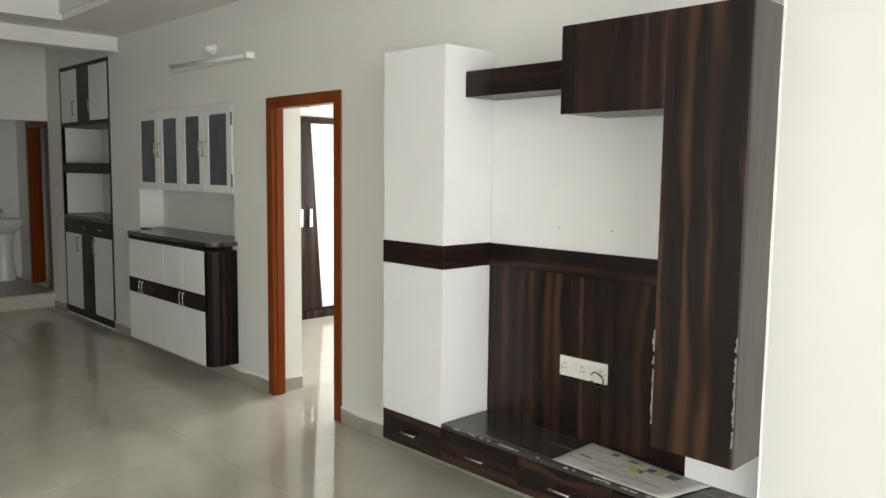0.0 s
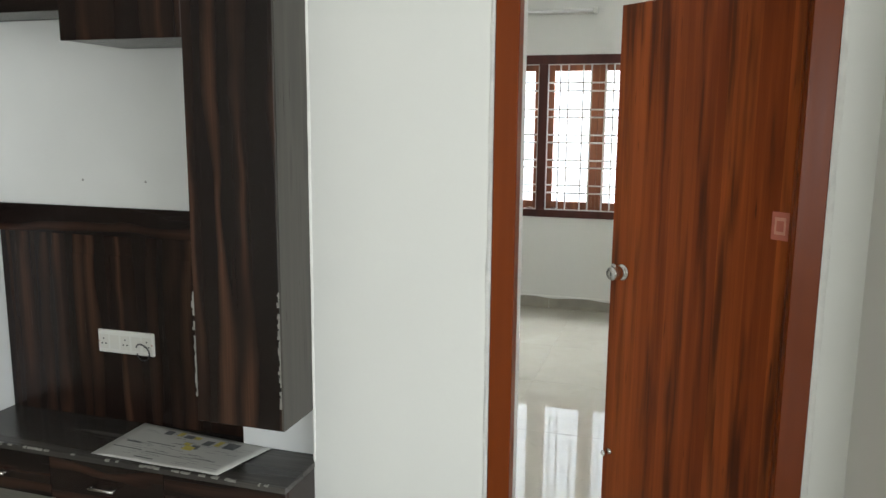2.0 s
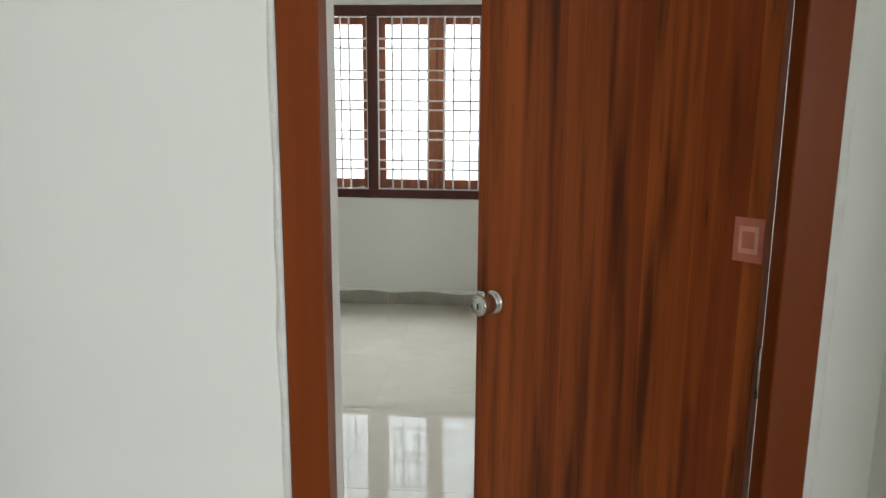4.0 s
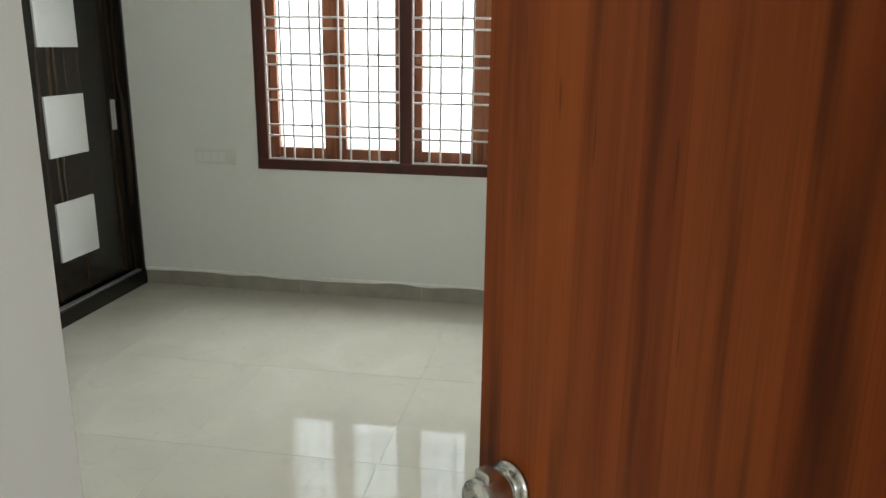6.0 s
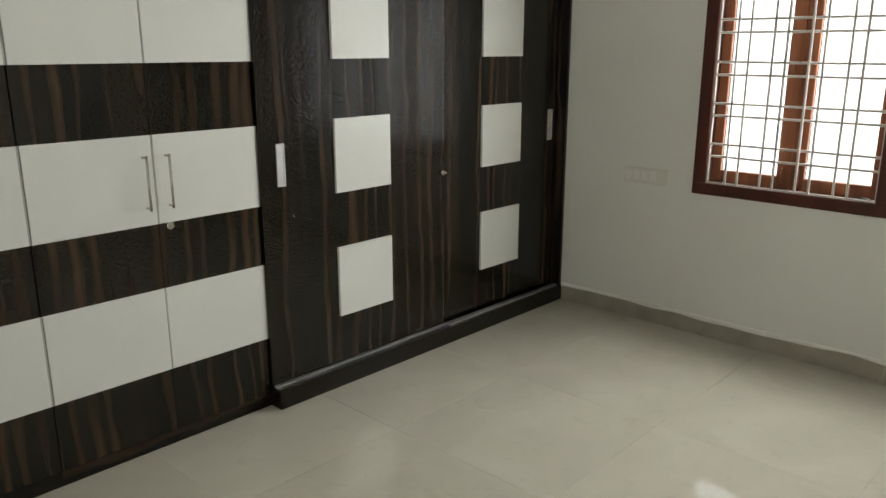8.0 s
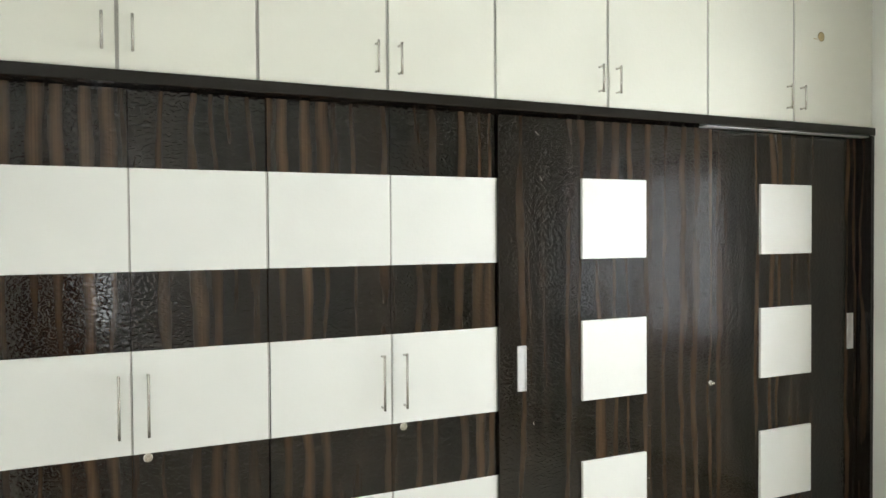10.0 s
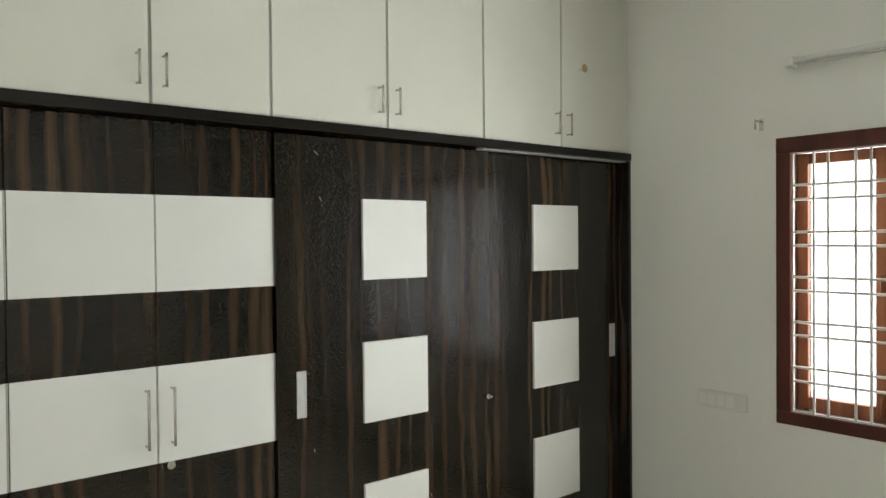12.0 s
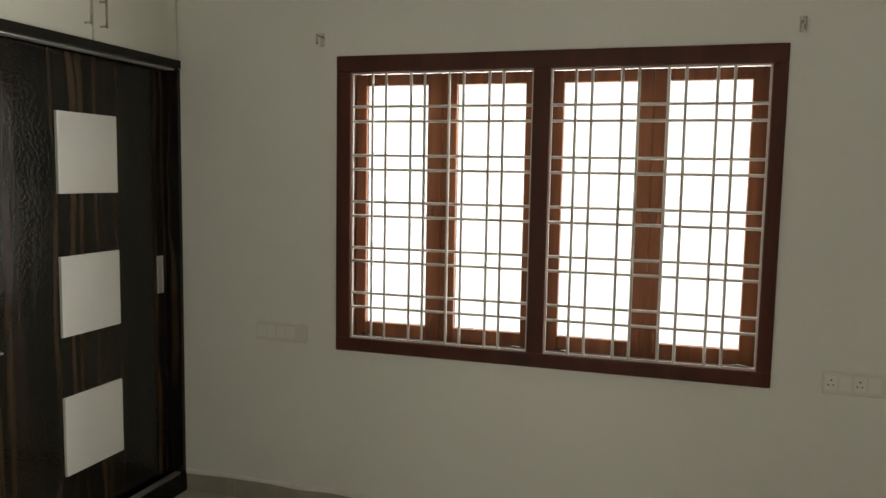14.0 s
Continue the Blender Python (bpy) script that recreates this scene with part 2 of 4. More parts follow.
INK = material("newspaper_ink", (0.12, 0.12, 0.12), 0.8, vary=0.2, vary_scale=60)
INK_YELLOW = material("newspaper_yellow_print", (0.55, 0.45, 0.10), 0.8, vary=0.2, vary_scale=40)
FADED_RED = material("faded_red_sticker", (0.46, 0.13, 0.085), 0.5, vary=0.1, vary_scale=40)
PINK = material("pale_pink_print", (0.58, 0.28, 0.20), 0.5, vary=0.1, vary_scale=40)
RAW_EDGE = material("chipped_raw_board", (0.24, 0.225, 0.20), 0.8, bump=0.4, bump_scale=90, vary=0.25, vary_scale=60)
# near-black colour for the shade inside a narrow gap
GAP = material("gap_shade", (0.03, 0.028, 0.025), 0.8, vary=0.1)
JOINT = material("grey_door_joint", (0.36, 0.35, 0.32), 0.7, vary=0.1)
TUBE = material("white_tube_glass", (0.85, 0.85, 0.83), 0.25, vary=0.01)
SMOKED = material("smoked_frosted_glass", (0.075, 0.085, 0.10), 0.25, vary=0.15, vary_scale=5)
STAIN = material("brown_stain", (0.42, 0.33, 0.17), 0.5, vary=0.2, vary_scale=30)


def glass_material():
    m = bpy.data.materials.new("tinted_window_glass")
    m.use_nodes = True
    b = m.node_tree.nodes["Principled BSDF"]
    b.inputs["Transmission Weight"].default_value = 1.0
    b.inputs["Roughness"].default_value = 0.0
    b.inputs["IOR"].default_value = 1.45
    b.inputs["Base Color"].default_value = (0.125, 0.132, 0.14, 1)
    return m


GLASS = glass_material()


def tile_material():
    """Polished beige vitrified tile with soft clouds and thin veins."""
    m = bpy.data.materials.new("polished_beige_floor_tile")
    m.use_nodes = True
    nt = m.node_tree
    b = nt.nodes["Principled BSDF"]
    geo = nt.nodes.new("ShaderNodeNewGeometry")
    info = nt.nodes.new("ShaderNodeObjectInfo")
    add = nt.nodes.new("ShaderNodeVectorMath")
    add.operation = "MULTIPLY_ADD"
    add.inputs[1].default_value = (9, 4, 2)
    cx = nt.nodes.new("ShaderNodeCombineXYZ")
    for i in range(3):
        nt.links.new(info.outputs["Random"], cx.inputs[i])
    nt.links.new(cx.outputs[0], add.inputs[0])
    nt.links.new(geo.outputs["Position"], add.inputs[2])
    n1 = nt.nodes.new("ShaderNodeTexNoise")
    n1.inputs["Scale"].default_value, n1.inputs["Detail"].default_value, n1.inputs["Distortion"].default_value = 2.2, 7, 1.2
    nt.links.new(add.outputs[0], n1.inputs["Vector"])
    r = nt.nodes.new("ShaderNodeValToRGB")
    e = r.color_ramp.elements
    e[0].position, e[0].color = 0.3, (0.495, 0.47, 0.40, 1)
    e[1].position, e[1].color = 0.72, (0.55, 0.525, 0.45, 1)
    q = e.new(0.5)
    q.color = (0.52, 0.49, 0.41, 1)
    nt.links.new(n1.outputs["Fac"], r.inputs["Fac"])
    # cement smears and scuffs left on the tiles
    scuff = nt.nodes.new("ShaderNodeTexNoise")
    scuff.inputs["Scale"].default_value, scuff.inputs["Detail"].default_value, scuff.inputs["Distortion"].default_value = 6, 8, 2.2
    nt.links.new(geo.outputs["Position"], scuff.inputs["Vector"])
    worn = nt.nodes.new("ShaderNodeMapRange")
    for i, v in zip((1, 2, 3, 4), (0.60, 0.74, 0.0, 0.15)):
        worn.inputs[i].default_value = v
    nt.links.new(scuff.outputs["Fac"], worn.inputs[0])
    dirt = nt.nodes.new("ShaderNodeMix")
    dirt.data_type = "RGBA"
    dirt.inputs[7].default_value = (0.30, 0.27, 0.21, 1)
    nt.links.new(worn.outputs[0], dirt.inputs[0])
    nt.links.new(r.outputs[0], dirt.inputs[6])
    nt.links.new(dirt.outputs[2], b.inputs["Base Color"])
    n2 = nt.nodes.new("ShaderNodeTexNoise")
    n2.inputs["Scale"].default_value, n2.inputs["Detail"].default_value = 5, 6
    nt.links.new(geo.outputs["Position"], n2.inputs["Vector"])
    mr = nt.nodes.new("ShaderNodeMapRange")
    mr.inputs["From Min"].default_value, mr.inputs["From Max"].default_value = 0.35, 0.75
    mr.inputs["To Min"].default_value, mr.inputs["To Max"].default_value = 0.008, 0.022
    nt.links.new(n2.outputs["Fac"], mr.inputs["Value"])
    dull = nt.nodes.new("ShaderNodeMath")
    dull.operation = "MULTIPLY_ADD"
    dull.inputs[1].default_value = 0.5
    nt.links.new(worn.outputs[0], dull.inputs[0])
    nt.links.new(mr.outputs[0], dull.inputs[2])
    nt.links.new(dull.outputs[0], b.inputs["Roughness"])
    b.inputs["Specular IOR Level"].default_value = 0.5
    return m


TILE = tile_material()

# ---- building helpers ----
ORIGIN = {}
PLAN = {"scale": Vector((1, 1, 1)), "fixed": Vector((0, 0, 0)), "shift": Vector((0, 0, 0))}


def use_plan(hall):
    """The hall's numbers are kept in its own survey grid, the bedroom's in the world's."""
    PLAN["scale"] = Vector((1.009, 1.006, 1.009)) if hall else Vector((1, 1, 1))
    PLAN["fixed"] = Vector((5.262, 4.3, 0)) if hall else Vector((0, 0, 0))
    PLAN["shift"] = Vector((0.106, 0.002, 0)) if hall else Vector((0, 0, 0))


def to_world(p):
    f = PLAN["fixed"]
    return f + (Vector(p) - f) * PLAN["scale"] + PLAN["shift"]



def box(bm, x0, x1, y0, y1, z0, z1, bevel=0.0, seg=1):
    """Adds one box, with rounded edges where a bevel is given."""
    v = [bm.verts.new((x, y, z)) for x in (x0, x1) for y in (y0, y1) for z in (z0, z1)]
    f = [bm.faces.new([v[i] for i in q]) for q in ((0, 1, 3, 2), (4, 6, 7, 5), (0, 4, 5, 1), (2, 3, 7, 6), (0, 2, 6, 4), (1, 5, 7, 3))]
    if bevel:
        edges = list({e for q in f for e in q.edges})
        bmesh.ops.bevel(bm, geom=edges, offset=bevel, segments=seg, affect="EDGES", profile=0.5)
    return bm


def boxes(*rows, bevel=0.0):
    bm = bmesh.new()
    for r in rows:
        box(bm, *r, bevel=bevel)
    return bm


def rod(bm, a, b, r, n=10, caps=True):
    """Adds a round bar from a to b."""
    a, b = Vector(a), Vector(b)
    q = (b - a).to_track_quat("Z", "Y")
    ring = []
    for p in (a, b):
        ring.append([bm.verts.new(p + q @ Vector((r * math.cos(2 * math.pi * i / n), r * math.sin(2 * math.pi * i / n), 0))) for i in range(n)])
    for i in range(n):
        bm.faces.new((ring[0][i], ring[0][(i + 1) % n], ring[1][(i + 1) % n], ring[1][i])).smooth = True
    if caps:
        bm.faces.new(ring[0][::-1])
        bm.faces.new(ring[1])
    return bm


def lathe(bm, centre, profile, n=24, axis="Z"):
    """Turns a profile of (radius, height) pairs about an axis."""
    rings = []
    for r, h in profile:
        ring = []
        for i in range(n):
            a = 2 * math.pi * i / n
            p = Vector((r * math.cos(a), r * math.sin(a), h))
            ring.append(bm.verts.new(p))
        rings.append(ring)
    for k in range(len(rings) - 1):
        for i in range(n):
            bm.faces.new((rings[k][i], rings[k][(i + 1) % n], rings[k + 1][(i + 1) % n], rings[k + 1][i])).smooth = True
    bm.faces.new(rings[0][::-1])
    bm.faces.new(rings[-1])
    turn = Matrix.Identity(3)
    if isinstance(axis, Vector):
        turn = axis.to_track_quat("Z", "Y").to_matrix()
    for ring in rings:
        for v in ring:
            v.co = turn @ v.co + Vector(centre)
    return bm


def slab(bm, outline, z0, z1):
    """Adds an upright prism over an outline of (x, y) pairs."""
    lo = [bm.verts.new((x, y, z0)) for x, y in outline]
    hi = [bm.verts.new((x, y, z1)) for x, y in outline]
    bm.faces.new(lo[::-1])
    bm.faces.new(hi)
    n = len(outline)
    for i in range(n):
        bm.faces.new((lo[i], lo[(i + 1) % n], hi[(i + 1) % n], hi[i]))
    return bm


def mesh_of(name, bm, mat):
    bmesh.ops.recalc_face_normals(bm, faces=bm.faces[:])
    me = bpy.data.meshes.new(name)
    bm.to_mesh(me)
    bm.free()
    me.materials.append(mat)
    return me


def thing(name, place, label, category, group="", kind=""):
    """An Empty at the base of a thing; its parts follow in world metres."""
    ob = new(name)
    ob.empty_display_size = 0.1
    ob.location = to_world(place)
    ORIGIN[ob] = Vector(place)
    return tagged(ob, label, category, group, kind)


def part(name, bm, mat, parent, label=""):
    """One mesh object under a thing or a part, given in world metres."""
    o = ORIGIN[parent]
    for v in bm.verts:
        v.co = (v.co - o) * PLAN["scale"]
    ob = new(name, mesh_of(name, bm, mat))
    ob.parent = parent
    ORIGIN[ob] = o
    return tagged(ob, label)


def solo(name, bm, mat, label, category, kind="", group=""):
    """A thing that is one mesh."""
    for v in bm.verts:
        v.co = to_world(v.co)
    ob = new(name, mesh_of(name, bm, mat))
    ORIGIN[ob] = Vector((0, 0, 0))
    return tagged(ob, label, category, group, kind)


def structure(name, bm, mat, label, category):
    return solo(name, bm, mat, label, category, "structure")


# ---- the plan ----
W, WB, WT = 5.262, 5.43, 5.52      # hall wall: hall face, bedroom face, thick stretch
V, VO = 9.455, 9.66                 # window wall: inner and outer face
CB, CH = 3.15, 2.81                 # ceilings: bedroom, hall
FRONT = 3.905                       # wardrobe doors
SOUTH = -0.45                       # bedroom's wall behind the camera
Z = 3.4

use_plan(True)
structure("wall_hall", boxes(
    (W, 5.318, 2.127, 4.45, 0, Z),
    (W, WT, 4.45, 4.895, 0, Z), (W, WT, 4.895, 5.715, 2.08, Z), (W, WT, 5.715, 6.215, 0, Z),
    (W, WT, 6.215, 7.95, 0, 1.035), (W, WT, 6.215, 7.95, 2.10, Z), (5.48, WT, 6.215, 7.95, 1.035, 2.10),
    (W, WT, 7.95, 8.60, 0, Z), (W, 5.75, 8.60, 10.0, 2.665, Z), (W, 5.75, 8.60, 10.0, 0, 0.02), (5.70, 5.75, 8.60, 10.0, 0.02, 2.665),
    (W, 5.75, 10.0, 10.45, 0, Z)), PAINT, "off-white painted wall of the hall with niches", "wall")
use_plan(False)
W2, WB2 = 5.235, 5.396               # wall with the bedroom door
structure("wall_east", boxes(
    (W2, WB2, SOUTH, 0.555, 0, Z), (W2, WB2, 0.555, 1.415, 2.06, Z), (W2, WB2, 1.415, 2.121, 0, Z)),
    PAINT, "off-white painted wall with the bedroom door", "wall")
structure("wall_window", boxes(
    (V, VO, SOUTH, 1.10, 0, Z), (V, VO, 2.995, 4.58, 0, Z), (V, VO, 1.10, 2.995, 0, 0.812), (V, VO, 1.10, 2.995, 2.162, Z)),
    PAINT, "off-white painted bedroom wall with a wide window", "wall")
structure("wall_south", boxes(
    (WB, 5.60, SOUTH - 0.2, SOUTH, 0, Z), (6.05, VO, SOUTH - 0.2, SOUTH, 0, Z), (5.60, 6.05, SOUTH - 0.2, SOUTH, 0, 0.8), (5.60, 6.05, SOUTH - 0.2, SOUTH, 2.15, Z)),
    PAINT, "off-white painted bedroom wall with a narrow window", "wall")
structure("wall_partition", boxes((WB, VO, 4.46, 4.58, 0, Z)), PAINT, "plain wall between the two bedrooms", "wall")
structure("ceiling_bedroom", boxes((WB, V, SOUTH, 4.46, CB, CB + 0.1)), CEIL, "flat white bedroom ceiling", "ceiling")
structure("ceiling_second_bedroom", boxes((WT + 0.12, V, 4.58, 8.72, CB, CB + 0.1)), CEIL, "flat white bedroom ceiling", "ceiling")
use_plan(True)
# hall: false ceiling with a sunk tray, and a fascia at its far end
structure("ceiling_hall", boxes(
    (-0.8, 0.6, -3.1, 8.36, CH, CH + 0.05), (4.62, W, -3.1, 8.36, CH, CH + 0.05), (0.6, 4.62, 7.88, 8.36, CH, CH + 0.05), (0.6, 4.62, -3.1, -1.0, CH, CH + 0.05),
    (0.6, 4.62, 7.86, 7.88, CH, CH + 0.16), (4.60, 4.62, -1.0, 7.86, CH + 0.05, CH + 0.16), (0.4, 4.8, -1.2, 8.05, CH + 0.16, CH + 0.2)),
    CEIL, "white false ceiling with a sunk tray", "ceiling")
structure("ceiling_dining", boxes((-0.8, W, 8.60, 12.2, 3.05, 3.15)), CEIL, "flat white ceiling beyond the beam", "ceiling")
structure("beam", boxes((-0.8, W, 8.36, 8.60, 2.675, 3.2), bevel=0.003), CEIL, "white plastered ceiling beam", "beam")
structure("wall_far", boxes((-0.8, 2.2, 10.45, 10.6, 0, Z), (2.2, W, 10.45, 10.6, 2.12, Z)), PAINT, "off-white wall above a wide opening", "wall")
structure("wall_wash_back", boxes((2.0, 5.5, 12.05, 12.2, 0, Z)), PAINT, "off-white wall behind the wash basin", "wall")
structure("wall_wash_side", boxes((2.05, 2.2, 10.6, 12.05, 0, Z)), PAINT, "off-white wall beside the wash area", "wall")
structure("wall_wash_door", boxes((5.30, 5.48, 10.46, 10.54, 0, Z), (5.30, 5.48, 10.54, 11.36, 2.1, Z), (5.36, 5.48, 11.36, 12.05, 0, Z)), PAINT, "off-white wall with a doorway", "wall")
structure("wall_store_back", boxes((6.9, 7.0, 10.5, 12.2, 0, Z), (5.45, 7.0, 10.45, 10.55, 0, Z), (5.45, 7.0, 12.1, 12.2, 0, Z), (5.45, 7.0, 10.5, 12.2, 2.9, 3.0)), PAINT, "plain pale wall beyond a doorway", "wall")
# the unseen opening in this wall is added to let the west fill light in
structure("wall_west", boxes((-0.95, -0.8, -3.1, -1.2, 0, Z), (-0.95, -0.8, 0.8, 12.2, 0, Z), (-0.95, -0.8, -1.2, 0.8, 0, 0.8), (-0.95, -0.8, -1.2, 0.8, 2.2, Z)), PAINT, "off-white hall wall", "wall")
# out of view; added to keep bounced light from the hall's far end
structure("wall_inner", boxes((1.5, 1.65, 4.3, 10.449, 0, Z), (-0.799, 1.5, 4.3, 4.45, 0, Z)), PAINT, "plain off-white wall, unseen, added to dim the far hall", "wall")
structure("wall_balcony", boxes((-0.8, 0.5, -2.25, -2.1, 0, Z), (4.3, 4.69, -2.25, -2.1, 0, Z), (0.5, 4.3, -2.25, -2.1, 2.4, Z)), PAINT, "hall wall with a wide balcony opening", "wall")
use_plan(False)
structure("wall_return", boxes((4.80, W2, 0.260, 0.410, 0, CH + 0.1), (4.80, 4.95, -3.25, -0.45, 0, CH + 0.1), (4.80, 4.95, -0.45, 0.260, 2.1, CH + 0.1)), PAINT, "off-white return wall beside the bedroom door", "wall")
structure("wall_passage", boxes((6.1, 6.2, -3.25, SOUTH - 0.2, 0, Z), (5.0, 6.1, -3.25, -3.15, 0, Z), (4.95, 6.2, -3.25, SOUTH, CH + 0.1, CH + 0.2)), PAINT, "plain wall of the room beside the hall", "wall")
use_plan(False)
structure("wall_second_bedroom", boxes((V, VO, 4.58, 5.5, 0, Z), (V, VO, 7.1, 8.7, 0, Z), (V, VO, 5.5, 7.1, 0, 0.8), (V, VO, 5.5, 7.1, 2.15, Z), (5.9, VO, 8.72, 8.82, 0, Z)), PAINT, "off-white wall of the second bedroom", "wall")

# ---- doors ----


def door_frame(name, x0, x1, y0, y1, z0, top, label, w=0.075, stop=True):
    """A rebated door frame in a wall that runs along y."""
    t = thing(name, ((x0 + x1) / 2, (y0 + y1) / 2, z0), label, "door frame", kind="structure")
    for a, b in ((y0, y0 + w), (y1 - w, y1)):
        bm = boxes((x0, x1, a, b, z0, top - w), bevel=0.003)
        if stop:
            box(bm, x0 + 0.03, x1 - 0.045, b if a == y0 else a - 0.012, b + 0.012 if a == y0 else a, z0, top - w, 0.0008)
        part("jamb", bm, RED_FRAME, t)
    part("head", boxes((x0, x1, y0, y1, top - w, top), bevel=0.003), RED_FRAME, t)
    return t


use_plan(True)
door_frame("door_1", 5.250, 5.345, 4.868, 5.736, 0, 2.10, "red-brown painted wooden door frame")
door_frame("door_3", 5.285, 5.435, 10.50, 11.38, 0.171, 2.15, "red-brown painted wooden door frame by the wash area")
use_plan(False)
door_frame("door_2", 5.225, 5.292, 0.526, 1.480, 0, 2.10, "red-brown painted wooden bedroom door frame", stop=False)
t = thing("door_4", (4.82, 0.10, 0), "brown wooden door frame beside the hall corner", "door frame", kind="structure")
part("jamb", boxes((4.79, 4.90, 0.180, 0.259, 0, 2.1), bevel=0.003), WIN_FRAME, t)
part("jamb", boxes((4.79, 4.90, -0.449, -0.37, 0, 2.1), bevel=0.003), WIN_FRAME, t)
part("head", boxes((4.79, 4.90, -0.449, 0.259, 2.02, 2.099), bevel=0.003), WIN_FRAME, t)

HINGE, LEAF, SWING = (5.322, 0.602), 0.72, 49.4


def bedroom_door():
    """The open leaf: local x along the leaf, local y towards the hall."""
    t = thing("bedroom_door", (0, 0, 0), "half-open red-brown wooden flush door with a steel knob", "door")
    part("leaf", boxes((0.002, LEAF, -0.034, 0, 0.012, 2.02), bevel=0.002), DOOR_WOOD, t)
    k = lathe(bmesh.new(), (LEAF - 0.060, 0, 1.058), [(0.031, 0), (0.031, 0.005), (0.024, 0.008), (0.018, 0.010), (0.018, 0.014), (0.0245, 0.018), (0.026, 0.024), (0.026, 0.056), (0.023, 0.060), (0.011, 0.0605)], 28, Vector((0, 1, 0)))
    box(k, LEAF - 0.072, LEAF - 0.048, 0.032, 0.052, 1.058 + 0.022, 1.058 + 0.036, 0.003)
    knob = part("door_knob", k, STEEL, t, "round brushed steel door knob")
    part("keyhole", boxes((LEAF - 0.062, LEAF - 0.058, 0.060, 0.0615, 1.050, 1.064)), BLACK, knob)
    k = lathe(bmesh.new(), (LEAF - 0.060, -0.034, 1.058), [(0.034, 0), (0.034, 0.006), (0.016, 0.012), (0.016, 0.026), (0.029, 0.036), (0.029, 0.06), (0.02, 0.066)], 24, Vector((0, -1, 0)))
    part("door_knob", k, STEEL, t, "round brushed steel door knob")
    part("latch_plate", boxes((LEAF, LEAF + 0.0025, -0.029, -0.006, 0.975, 1.085), bevel=0.0008), STEEL, t)
    k = lathe(bmesh.new(), (LEAF - 0.035, 0, 0.345), [(0.012, 0), (0.012, 0.004), (0.005, 0.006), (0.005, 0.022), (0.011, 0.026), (0.011, 0.036), (0.006, 0.04)], 16, Vector((0, 1, 0)))
    part("bolt_knob", k, STEEL, t, "small steel bolt knob")
    s = part("sticker", boxes((0.003, 0.060, 0, 0.0012, 1.262, 1.346), bevel=0.0003), FADED_RED, t, "faded red square paper sticker")
    part("print", boxes((0.013, 0.050, 0.0012, 0.0016, 1.278, 1.330)), PINK, s)
    part("print", boxes((0.0195, 0.0435, 0.0016, 0.0019, 1.288, 1.320)), FADED_RED, s)
    for z in (0.25, 1.05, 1.80):
        h = bmesh.new()
        rod(h, (-0.008, -0.010, z - 0.05), (-0.008, -0.010, z + 0.05), 0.006, 10)
        part("hinge", h, STEEL, t)
    t.matrix_world = pose(HINGE[0], HINGE[1], 0, 0, 0, SWING)
    return t


bedroom_door()

# ---- windows ----


